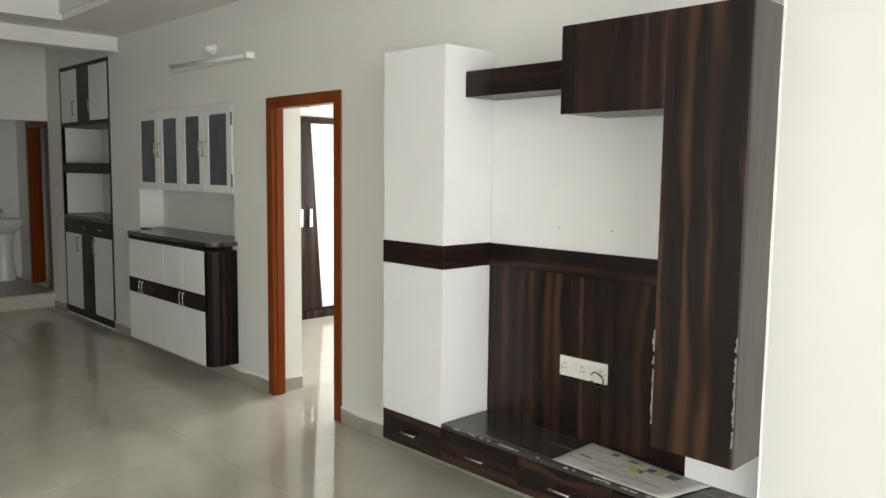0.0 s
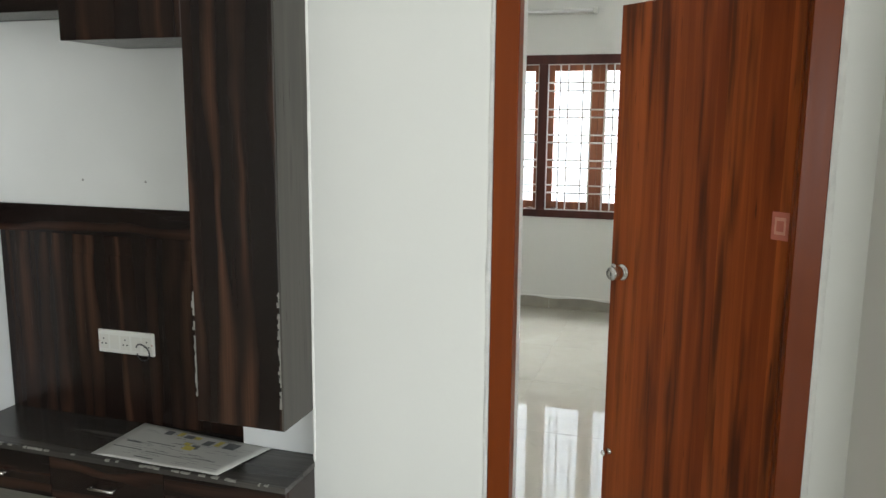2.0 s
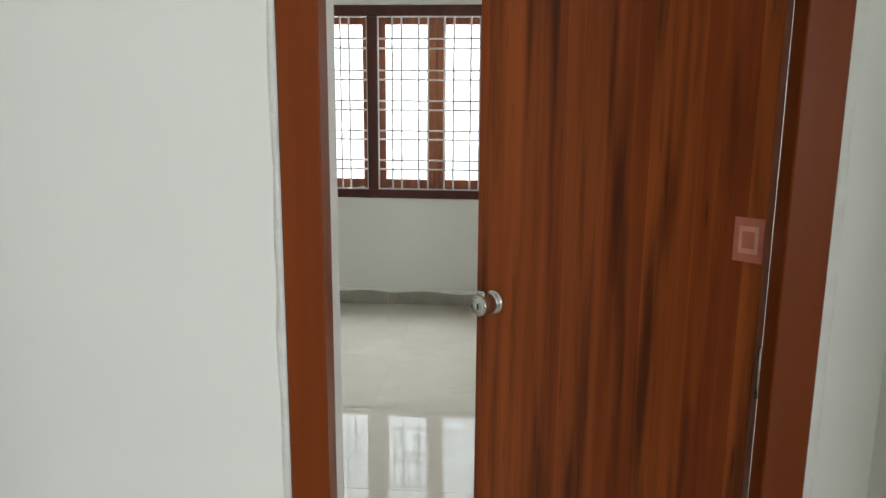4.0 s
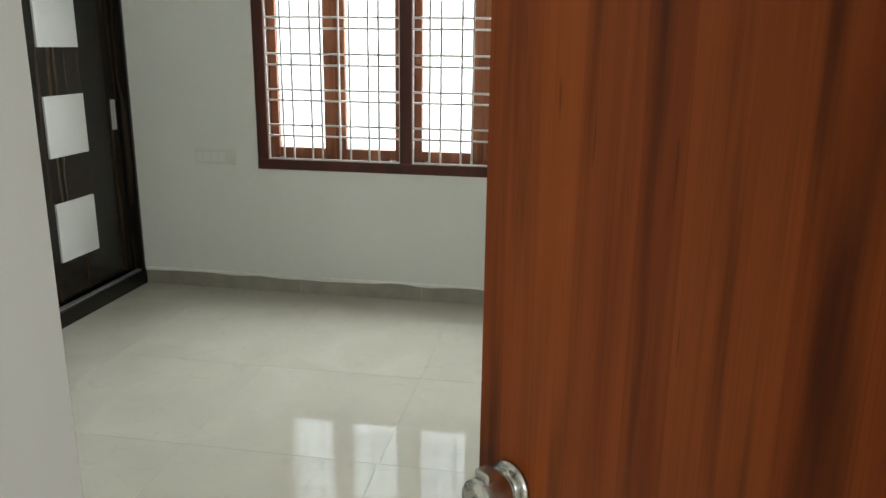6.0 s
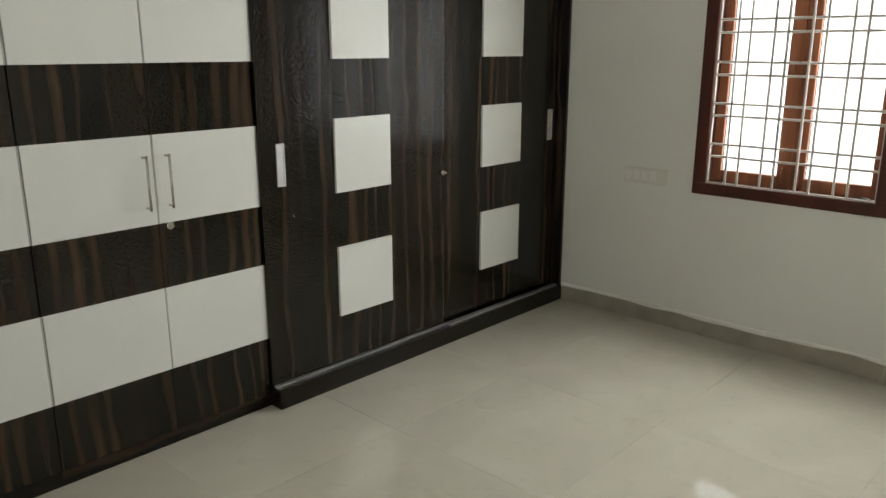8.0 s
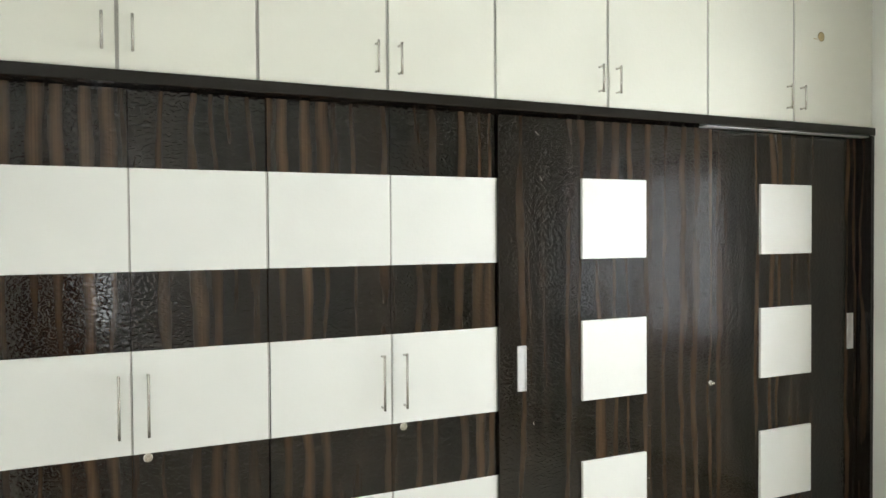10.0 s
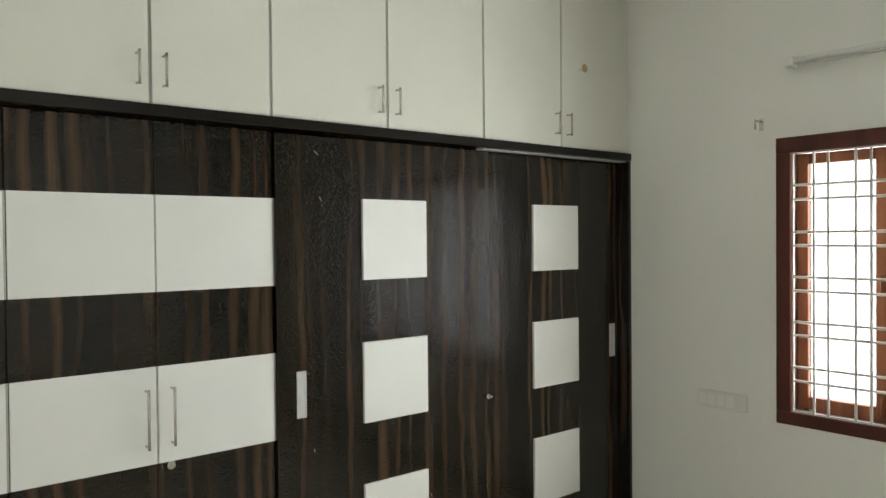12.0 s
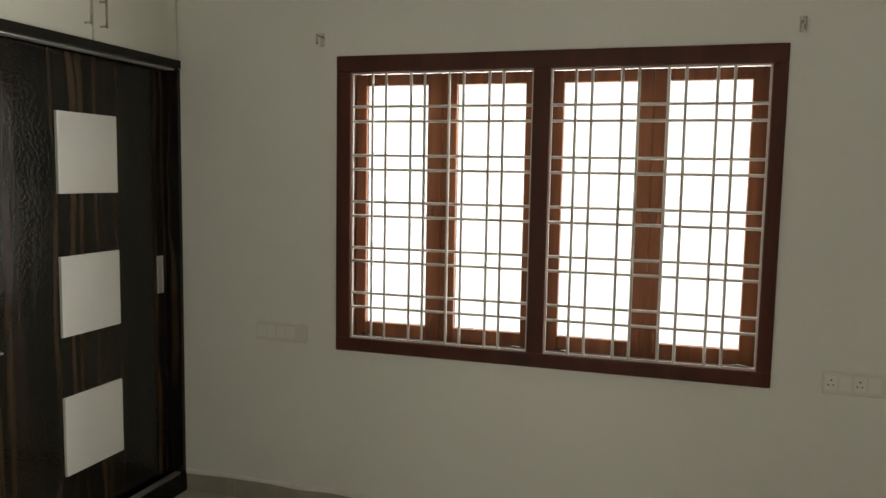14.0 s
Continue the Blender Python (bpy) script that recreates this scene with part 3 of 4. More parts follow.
def bedroom_window():
    y0, y1, z0, z1 = 1.094, 3.0, 0.806, 2.168
    xf, xb, w = V - 0.012, V + 0.11, 0.07
    m0, m1 = 2.016, 2.09
    t = thing("window_1", (V, 2.05, z0), "wide dark-red wooden window with a white iron grille and brown shutters", "window", kind="structure")
    fr = bmesh.new()
    box(fr, xf, xb, y0, y1, z0, z0 + w - 0.008, 0.003)
    box(fr, xf, xb, y0, y1, z1 - w - 0.004, z1, 0.003)
    for a, b in ((y0, y0 + w - 0.014), (m0, m1), (y1 - w, y1)):
        box(fr, xf + 0.001, xb, a, b, z0 + w - 0.008, z1 - w - 0.004, 0.003)
    part("window_frame", fr, WIN_FRAME, t)
    zo0, zo1 = z0 + w - 0.008, z1 - w - 0.004
    for a, b, panes in ((m1, y1 - w, ((2.580, 2.877), (2.133, 2.443))), (y0 + w - 0.014, m0, ((1.657, 1.967), (1.214, 1.531)))):
        g = bmesh.new()
        xg = V + 0.012
        for z in (1.941, 1.874, 1.720, 1.656, 1.508, 1.443, 1.295, 1.232, 1.082, 1.016):
            rod(g, (xg, a, z), (xg, b, z), 0.0068, 8, False)
        for d in (0.103, 0.168, 0.288, 0.353, 0.467, 0.533, 0.650, 0.713):
            y = b - d * (b - a) / 0.845
            rod(g, (xg - 0.005, y, zo0), (xg - 0.005, y, zo1), 0.0068, 8, False)
        for q in ((a, a + 0.007), (b - 0.007, b)):
            box(g, xg - 0.008, xg + 0.008, *q, zo0, zo1)
        for q in ((zo0, zo0 + 0.007), (zo1 - 0.007, zo1)):
            box(g, xg - 0.008, xg + 0.008, a, b, *q)
        part("grille", g, GRILLE, t, "white painted iron bars")
        mid = (panes[0][0] + panes[1][1]) / 2
        for (p0, p1), (s0, s1) in zip(panes, ((mid + 0.0004, b - 0.002), (a + 0.002, mid - 0.0004))):
            s = bmesh.new()
            xs0, xs1 = V + 0.055, V + 0.092
            box(s, xs0, xs1, s0, p0, zo0 + 0.004, zo1 - 0.004, 0.003)
            box(s, xs0, xs1, p1, s1, zo0 + 0.004, zo1 - 0.004, 0.003)
            box(s, xs0 + 0.001, xs1 - 0.001, p0, p1, zo0 + 0.004, 0.938, 0.003)
            box(s, xs0 + 0.001, xs1 - 0.001, p0, p1, 2.040, zo1 - 0.004, 0.003)
            sh = part("shutter", s, SHUTTER, t, "brown wooden glazed shutter")
            pane = part("pane", boxes((V + 0.072, V + 0.076, p0 - 0.005, p1 + 0.005, 0.933, 2.045)), GLASS, sh, "tinted window glass")
            pane.visible_shadow = False
            h = bmesh.new()
            ye = p0 - 0.03 if s0 > mid else p1 + 0.03
            box(h, xs0 - 0.006, xs0, ye - 0.008, ye + 0.008, 1.44, 1.53, 0.002)
            rod(h, (xs0 - 0.016, ye, 1.45), (xs0 - 0.016, ye, 1.51), 0.004)
            part("catch", h, SHUTTER, sh)
            h = bmesh.new()
            box(h, xs0 - 0.006, xs0, ye - 0.007, ye + 0.007, 0.895, 0.99, 0.002)
            rod(h, (xs0 - 0.010, ye, 0.90), (xs0 - 0.010, ye, 0.98), 0.005)
            part("tower_bolt", h, SHUTTER, sh)
    for a, b in ((m1 + 0.03, m1 + 0.09), (y1 - w - 0.10, y1 - w - 0.04), (y0 + 0.09, y0 + 0.15), (m0 - 0.11, m0 - 0.05)):
        h = bmesh.new()
        rod(h, (V + 0.03, a, zo0 + 0.012), (V + 0.05, b, zo0 + 0.012), 0.005)
        part("stay_hook", h, STEEL, t)
    part("window_sill", boxes((V + 0.02, xb + 0.1, m1, y1 - w, zo0 - 0.004, zo0 + 0.002), (V + 0.02, xb + 0.1, y0 + w, m0, zo0 - 0.004, zo0 + 0.002)), WIN_FRAME, t)
    return t


bedroom_window()
t = thing("window_2", (5.82, SOUTH, 0.8), "narrow dark-red wooden window", "window", kind="structure")
part("window_frame", boxes((5.60, 5.65, SOUTH - 0.12, SOUTH + 0.01, 0.8, 2.15), (6.0, 6.05, SOUTH - 0.12, SOUTH + 0.01, 0.8, 2.15), (5.65, 6.0, SOUTH - 0.12, SOUTH + 0.01, 0.8, 0.85), (5.65, 6.0, SOUTH - 0.12, SOUTH + 0.01, 2.10, 2.15)), WIN_FRAME, t)
t = thing("window_3", (V, 6.3, 0.8), "dark-red wooden window of the second bedroom", "window", kind="structure")
part("window_frame", boxes((V - 0.01, V + 0.1, 5.5, 5.57, 0.8, 2.15), (V - 0.01, V + 0.1, 7.03, 7.1, 0.8, 2.15), (V - 0.01, V + 0.1, 5.57, 7.03, 0.8, 0.87), (V - 0.01, V + 0.1, 5.57, 7.03, 2.08, 2.15), (V - 0.005, V + 0.1, 6.26, 6.34, 0.87, 2.08)), WIN_FRAME, t)

# ---- wardrobe wall ----
BANDS = ((0.327, 0.667), (0.926, 1.266), (1.527, 1.866))


def bar_handle(name, x, z0, z1, y, parent, r=0.005, out=0.032):
    """A bow handle on a front that faces -y."""
    h = bmesh.new()
    rod(h, (x, y - out, z0), (x, y - out, z1), r, 10)
    for z in (z0 + 0.008, z1 - 0.008):
        rod(h, (x, y - out, z), (x, y, z), r * 0.9, 10)
    return part(name, h, STEEL, parent, "slim steel bow handle")


def hinged_wardrobe(x0, xm, x1, label):
    t = thing("wardrobe", ((x0 + x1) / 2, 4.2, 0), label, "wardrobe", "fitted wardrobe units")
    part("body", boxes((x0 + 0.001, x1 - 0.001, FRONT + 0.021, 4.45, 0.0, 2.128)), DIMPLED, t)
    part("plinth", boxes((x0, x1, FRONT + 0.005, FRONT + 0.021, 0.0, 0.058)), RAIL, t)
    for a, b, hx in ((x0, xm, xm - 0.040), (xm, x1, xm + 0.050)):
        a, b = (a + 0.0028 if a == x0 else a + 0.0012), (b - 0.0028 if b == x1 else b - 0.0012)
        d = part("door", boxes((a, b, FRONT + 0.002, FRONT + 0.02, 0.06, 2.124), bevel=0.001), DIMPLED, t)
        for z0, z1 in BANDS:
            part("panel", boxes((a + 0.0022, b - 0.0022, FRONT - 0.003, FRONT + 0.003, z0, z1), bevel=0.001), BAND, d, "white laminate band")
            part("joint_strip", boxes((b - 0.0035, b + (0.0052 if b == x1 - 0.0028 else 0.003), FRONT - 0.0012, FRONT + 0.004, z0, z1)), JOINT, d)
        bar_handle("handle", hx, 0.986, 1.194, FRONT - 0.003, d)
    k = lathe(bmesh.new(), (xm + 0.048, FRONT + 0.002, 0.911), [(0.016, 0), (0.016, 0.004), (0.012, 0.006)], 20, Vector((0, -1, 0)))
    part("lock", k, STEEL, t, "round steel lock")
    return t


hinged_wardrobe(5.44, 5.900, 6.350, "dark wood-print hinged wardrobe with white bands, beside the door")
hinged_wardrobe(6.350, 6.812, 7.267, "dark wood-print hinged wardrobe with white bands and steel handles")
solo("wardrobe_end_panel", boxes((WB + 0.001, 5.439, FRONT - 0.01, 4.45, 0, 2.128)), DIMPLED, "dark wood-print end strip between wardrobe and wall", "panel")


def sliding_wardrobe():
    x0, x1 = 7.268, V - 0.002
    t = thing("sliding_wardrobe", ((x0 + x1) / 2, 4.2, 0), "dark wood-print sliding wardrobe with raised white squares", "wardrobe")
    part("body", boxes((x0, x1, FRONT + 0.06, 4.45, 0.095, 2.128)), DIMPLED, t)
    part("plinth", boxes((x0, x1, 3.832, 4.0, 0.0, 0.093), bevel=0.002), RAIL, t)
    part("side_stile", boxes((x1 - 0.022, x1, 3.84, FRONT + 0.06, 0.0935, 2.128), bevel=0.001), DIMPLED, t)
    part("track", boxes((x0 + 0.005, 8.405, 3.868, 3.884, 0.0935, 0.103), (8.405, x1 - 0.03, 3.852, 3.884, 0.0935, 0.102)), ALU, t, "aluminium sliding track")
    part("track", boxes((8.33, x1 - 0.03, 3.85, 3.90, 2.122, 2.127)), ALU, t, "aluminium top track")
    for a, b, y, sx, hx, hz in ((x0 + 0.002, 8.400, FRONT - 0.014, 7.665, 7.373, 1.0), (8.370, x1 - 0.024, FRONT + 0.014, 8.726, 9.374, 1.03)):
        d = part("door", boxes((a, b, y, y + 0.022, 0.104, 2.12), bevel=0.0015), DIMPLED, t)
        for z0, z1 in BANDS:
            part("panel", boxes((sx, sx + (0.341 if sx < 8 else 0.349), y - 0.014, y + 0.001, z0 + 0.006, z1 + 0.006), bevel=0.002), BAND, d, "raised square white laminate panel")
        h = bmesh.new()
        box(h, hx - 0.021, hx - 0.015, y - 0.007, y + 0.001, hz, hz + 0.185, 0.001)
        box(h, hx + 0.015, hx + 0.021, y - 0.007, y + 0.001, hz, hz + 0.185, 0.001)
        box(h, hx - 0.015, hx + 0.015, y - 0.007, y + 0.001, hz, hz + 0.006, 0.001)
        box(h, hx - 0.015, hx + 0.015, y - 0.007, y + 0.001, hz + 0.179, hz + 0.185, 0.001)
        box(h, hx - 0.015, hx + 0.015, y - 0.003, y + 0.001, hz + 0.006, hz + 0.179)
        part("handle", h, ALU, d, "flush aluminium pull handle")
        if sx < 8:
            k = lathe(bmesh.new(), (8.380, y, 0.945), [(0.013, 0), (0.013, 0.012), (0.010, 0.016)], 18, Vector((0, -1, 0)))
            rod(k, (8.380, y - 0.014, 0.945), (8.392, y - 0.026, 0.945), 0.005)
            part("lock", k, STEEL, d, "steel cylinder lock")
    for x, z, w, turn in ((7.452, 2.052, 0.030, 38), (7.470, 1.868, 0.026, 55), (7.405, 1.17, 0.012, 20), (7.43, 0.86, 0.016, 70), (8.03, 0.55, 0.014, 80)):
        c = bmesh.new()
        box(c, -w * 0.4, w * 0.4, -0.0006, 0.0004, -0.0012, 0.0012, 0.0002)
        c.transform(Matrix.Translation((x, FRONT - 0.014, z)) @ Matrix.Rotation(radians(turn), 4, "Y"))
        part("chip", c, JOINT, t, "small pale chip in the laminate")
    return t


sliding_wardrobe()
solo("wardrobe_cornice", boxes((WB + 0.001, V - 0.002, 3.834, 4.45, 2.130, 2.170), bevel=0.002), RAIL, "dark wood-print rail between wardrobe and loft cabinets", "trim")
LOFT_Y = 3.85


def loft_cabinet(x0, xm, x1, label):
    t = thing("loft_cabinet", ((x0 + x1) / 2, 4.2, 2.171), label, "cabinet", "loft cabinets above the wardrobe")
    part("body", boxes((x0, x1, LOFT_Y + 0.005, 4.45, 2.171, CB - 0.012)), JOINT, t)
    for a, b, s in ((x0, xm, -1), (xm, x1, 1)):
        d = part("door", boxes((a + 0.006, b - 0.006, LOFT_Y, LOFT_Y + 0.018, 2.173, CB - 0.022), bevel=0.001), CREAM_LAM, t)
        bar_handle("handle", xm + s * 0.045, 2.228, 2.345, LOFT_Y, d)
    return t


loft_cabinet(5.40, 5.87, 6.312, "cream laminate loft cabinet with two doors")
loft_cabinet(6.312, 6.785, 7.236, "cream laminate loft cabinet with two doors")
loft_cabinet(7.236, 7.778, 8.334, "cream laminate loft cabinet with two doors")
last = loft_cabinet(8.334, 8.881, V - 0.002, "cream laminate loft cabinet with a brown stain on one door")
k = lathe(bmesh.new(), (9.07, LOFT_Y, 2.60), [(0.024, 0), (0.019, 0.0006), (0.005, 0.001)], 9, Vector((0, -1, 0)))
part("stain", k, STAIN, last, "small brown stain")
for x, z, w, h in ((9.07, 3.075, 0.16, 0.006), (9.10, 3.058, 0.10, 0.004), (9.03, 2.585, 0.03, 0.004)):
    part("scuff", boxes((x - w / 2, x + w / 2, LOFT_Y - 0.0008, LOFT_Y + 0.0004, z - h / 2, z + h / 2), bevel=0.0002), STAIN, last, "faint brown scuff mark")
# dark strip added for the shade in the gap above the loft cabinets
solo("ceiling_gap_strip", boxes((WB + 0.001, V - 0.002, LOFT_Y + 0.012, LOFT_Y + 0.03, CB - 0.011, CB - 0.001)), GAP, "dark strip painting the shade in the gap between loft cabinets and ceiling", "trim", "structure")

# ---- bedroom small things ----


def tube_light(name, a, b, out, label):
    """A batten with a bare tube between a and b; out points away from the wall."""
    a, b, out = Vector(a), Vector(b), Vector(out)
    t = thing(name, (a + b) / 2, label, "tube light")
    n = bmesh.new()
    d = (b - a).normalized()
    c0, c1 = a + d * 0.02, b - d * 0.02
    box(n, min(c0.x, c0.x + out.x * 0.03) if out.x else c0.x, max(c0.x, c0.x + out.x * 0.03), min(c0.y, c1.y), max(c0.y, c1.y), a.z - 0.018, a.z + 0.018, 0.003)
    part("batten", n, PLASTIC, t)
    n = rod(bmesh.new(), a + out * 0.05, b + out * 0.05, 0.014, 14)
    part("tube", n, TUBE, t, "unlit white tube")
    for p, s in ((a, 1), (b, -1)):
        n = bmesh.new()
        q = p + d * 0.02 * s
        box(n, min(q.x, q.x + out.x * 0.07), max(q.x, q.x + out.x * 0.07), q.y - 0.018, q.y + 0.018, q.z - 0.024, q.z + 0.024, 0.004)
        part("holder", n, PLASTIC, t)
    return t


tube_light("tube_light", (V, 1.62, 2.512), (V, 2.93, 2.512), (-1, 0, 0), "unlit white tube light above the bedroom window")


def switchboard(name, x, y0, y1, z0, z1, sockets, label):
    t = thing(name, (x, (y0 + y1) / 2, z0), label, "switchboard")
    part("plate", boxes((x - 0.010, x, y0, y1, z0, z1), bevel=0.003), IVORY, t)
    n = (y1 - y0) / 0.055
    for i in range(int(n)):
        yc = y1 - 0.03 - i * 0.0515
        if yc - 0.02 < y0:
            break
        m = part("module", boxes((x - 0.0125, x - 0.010, yc - 0.021, yc + 0.021, z0 + 0.016, z1 - 0.016), bevel=0.0008), PLASTIC, t)
        if i in sockets:
            k = bmesh.new()
            for dy, dz in ((0, 0.011), (-0.009, -0.008), (0.009, -0.008)):
                rod(k, (x - 0.0132, yc + dy, (z0 + z1) / 2 + dz), (x - 0.012, yc + dy, (z0 + z1) / 2 + dz), 0.0032, 10)
            part("socket_holes", k, BLACK, m)
    return t


switchboard("switchboard", V, 3.149, 3.423, 0.824, 0.912, (4,), "ivory plastic switchboard on the wall by the window")
switchboard("switchboard", V, 0.640, 0.905, 0.806, 0.896, (0, 2), "ivory plastic switchboard with two sockets")


def rod_bracket(y, z, s):
    t = thing("curtain_rod_bracket", (V, y, z), "small bare steel curtain-rod bracket on the wall", "bracket", "curtain rod brackets")
    part("plate", boxes((V - 0.003, V, y - 0.012, y + 0.012, z - 0.03, z + 0.03), bevel=0.001), STEEL, t)
    n = bmesh.new()
    rod(n, (V, y, z + 0.012), (V - 0.06, y, z + 0.012), 0.005)
    rod(n, (V - 0.06, y, z + 0.018), (V - 0.06, y, z - 0.03), 0.005)
    part("arm", n, STEEL, t)


rod_bracket(3.075, 2.245, 1)
rod_bracket(1.053, 2.237, -1)

use_plan(True)
# ---- television unit ----
TX = 4.919


def drawer(t, y0, y1, z0, z1):
    d = part("drawer", boxes((TX, TX + 0.018, y0 + 0.002, y1 - 0.002, z0, z1), bevel=0.001), LEVEL, t)
    h = bmesh.new()
    c, zc = (y0 + y1) / 2, (z0 + z1) / 2 - 0.004
    rod(h, (TX - 0.026, c - 0.055, zc), (TX - 0.026, c + 0.055, zc), 0.0055)
    for s in (-0.048, 0.048):
        rod(h, (TX - 0.026, c + s, zc), (TX, c + s, zc), 0.005)
    part("handle", h, STEEL, d, "steel bow handle")


def tv_unit():
    t = thing("tv_unit", (5.1, 3.1, 0.2), "wall-hung dark wood-print and white television unit with drawers", "tv unit")
    back = W - 0.002
    part("base_body", boxes((TX + 0.019, back, 2.131, 4.038, 0.20, 0.365)), DARK, t)
    part("base_top", boxes((TX - 0.004, back, 2.129, 3.594, 0.366, 0.388), bevel=0.002), DARK_TOP, t, "scuffed dark laminate top")
    for a, b in ((3.594, 4.040), (3.105, 3.594), (2.610, 3.105), (2.131, 2.610)):
        drawer(t, a, b, 0.202, 0.364)
    c = bmesh.new()
    box(c, TX, back, 3.595, 4.040, 0.366, 1.139, 0.0015)
    box(c, TX, back, 3.595, 4.040, 1.254, 2.197, 0.0015)
    part("column", c, WHITE_LAM, t, "white laminate column")
    part("column_band", boxes((TX - 0.002, back, 3.593, 4.042, 1.140, 1.253), bevel=0.001), LEVEL, t, "dark wood-print band round the column")
    part("back_panel", boxes((back - 0.017, back, 2.13, 3.592, 0.389, 1.139)), DARK, t, "dark wood-print back panel")
    part("centre_panel", boxes((back - 0.0195, back - 0.017, 2.62, 3.27, 0.389, 1.064), bevel=0.0008), DARK, t, "raised dark wood-print centre panel")
    part("back_rail", boxes((back - 0.021, back, 2.20, 3.592, 1.1395, 1.252), bevel=0.001), LEVEL, t)
    part("white_panel", boxes((back - 0.012, back, 2.45, 3.592, 1.2525, 1.958)), WHITE_LAM, t, "white laminate wall panel")
    part("shelf", boxes((5.053, back, 2.923, 3.594, 1.960, 2.081), bevel=0.0015), LEVEL, t)
    q = bmesh.new()
    box(q, TX, TX + 0.02, 2.137, 2.455, 0.584, 2.19, 0.0015)
    box(q, TX, TX + 0.02, 2.455, 2.922, 1.842, 2.19, 0.0015)
    part("tall_front", q, DARK, t)
    part("tall_body", boxes((TX + 0.0205, back - 0.022, 2.139, 2.453, 0.586, 2.188), (TX + 0.0205, back - 0.022, 2.453, 2.920, 1.844, 2.188)), DARK, t)
    # side towards the balcony: its lighter look is painted in
    part("tall_side", boxes((TX + 0.001, back - 0.022, 2.130, 2.1385, 0.584, 2.19)), LIT_SIDE, t, "dark laminate side, coloured grey-brown for the light on it")
    part("white_fillet", boxes((back - 0.075, back - 0.022, 2.130, 2.45, 0.389, 0.583)), WHITE_LAM, t, "bare white board under the tall box")
    for y in (3.165, 2.875, 2.600):
        part("screw", rod(bmesh.new(), (back - 0.0128, y, 1.355), (back - 0.0118, y, 1.355), 0.005, 10), JOINT, t, "small grey screw hole")
    # chipped lipping along two edges
    for y, x, zs in ((2.139, TX, ((0.66, 0.72), (0.735, 0.98), (1.0, 1.05))), (2.455, TX, ((0.67, 0.88), (0.90, 0.93), (0.95, 1.03)))):
        c = bmesh.new()
        rnd = random.Random(int(y * 1000))
        for z0, z1 in zs:
            z = z0
            while z < z1:
                s = rnd.uniform(0.006, 0.022)
                wd = rnd.uniform(0.002, 0.010)
                box(c, x - 0.0015, x + 0.004, y - 0.003, y - 0.003 + wd, z, min(z1, z + s))
                z += s
        part("chipped_edge", c, RAW_EDGE, t, "torn pale edge strip")["kind"] = "stuff"
    c = bmesh.new()
    rnd = random.Random(5)
    y = 2.13
    while y < 3.55:
        s = rnd.uniform(0.004, 0.028)
        if rnd.random() < 0.55:
            box(c, TX - 0.0055, TX + rnd.uniform(0.0, 0.006), y, y + s, rnd.uniform(0.3815, 0.386), 0.3885 + rnd.uniform(0, 0.0012))
        y += s
    part("chipped_edge", c, RAW_EDGE, t, "chipped pale front lipping")["kind"] = "stuff"
    return t


tv_unit()


def socket_strip():
    x = W - 0.020
    t = thing("socket_board", (x, 2.99, 0.68), "white plastic socket board with a black wire loop", "socket board")
    part("plate", boxes((x - 0.012, x, 2.865, 3.127, 0.672, 0.765), bevel=0.004), PLASTIC, t)
    for i in range(5):
        yc = 3.127 - 0.03 - i * 0.0505
        m = part("module", boxes((x - 0.0145, x - 0.012, yc - 0.021, yc + 0.021, 0.690, 0.747), bevel=0.0008), IVORY, t)
        if i in (0, 2, 4):
            k = bmesh.new()
            for dy, dz in ((0, 0.012), (-0.009, -0.008), (0.009, -0.008)):
                rod(k, (x - 0.0152, yc + dy, 0.718 + dz), (x - 0.014, yc + dy, 0.718 + dz), 0.0034, 10)
            part("socket_holes", k, BLACK, m)
    for y in (3.119, 2.873):
        part("screw", rod(bmesh.new(), (x - 0.0135, y, 0.718), (x - 0.012, y, 0.718), 0.003, 10), FADED_RED, t)
    k = bmesh.new()
    pts = [Vector((x - 0.014 - 0.035 * math.sin(math.pi * i / 16), 2.902 - 0.045 * math.cos(math.pi * (0.9 - 1.75 * i / 16)), 0.695 + 0.032 * math.sin(math.pi * (0.9 - 1.75 * i / 16)))) for i in range(17)]
    for a, b in zip(pts, pts[1:]):
        rod(k, a, b, 0.0028, 8)
    part("wire", k, BLACK, t, "black wire loop")


socket_strip()


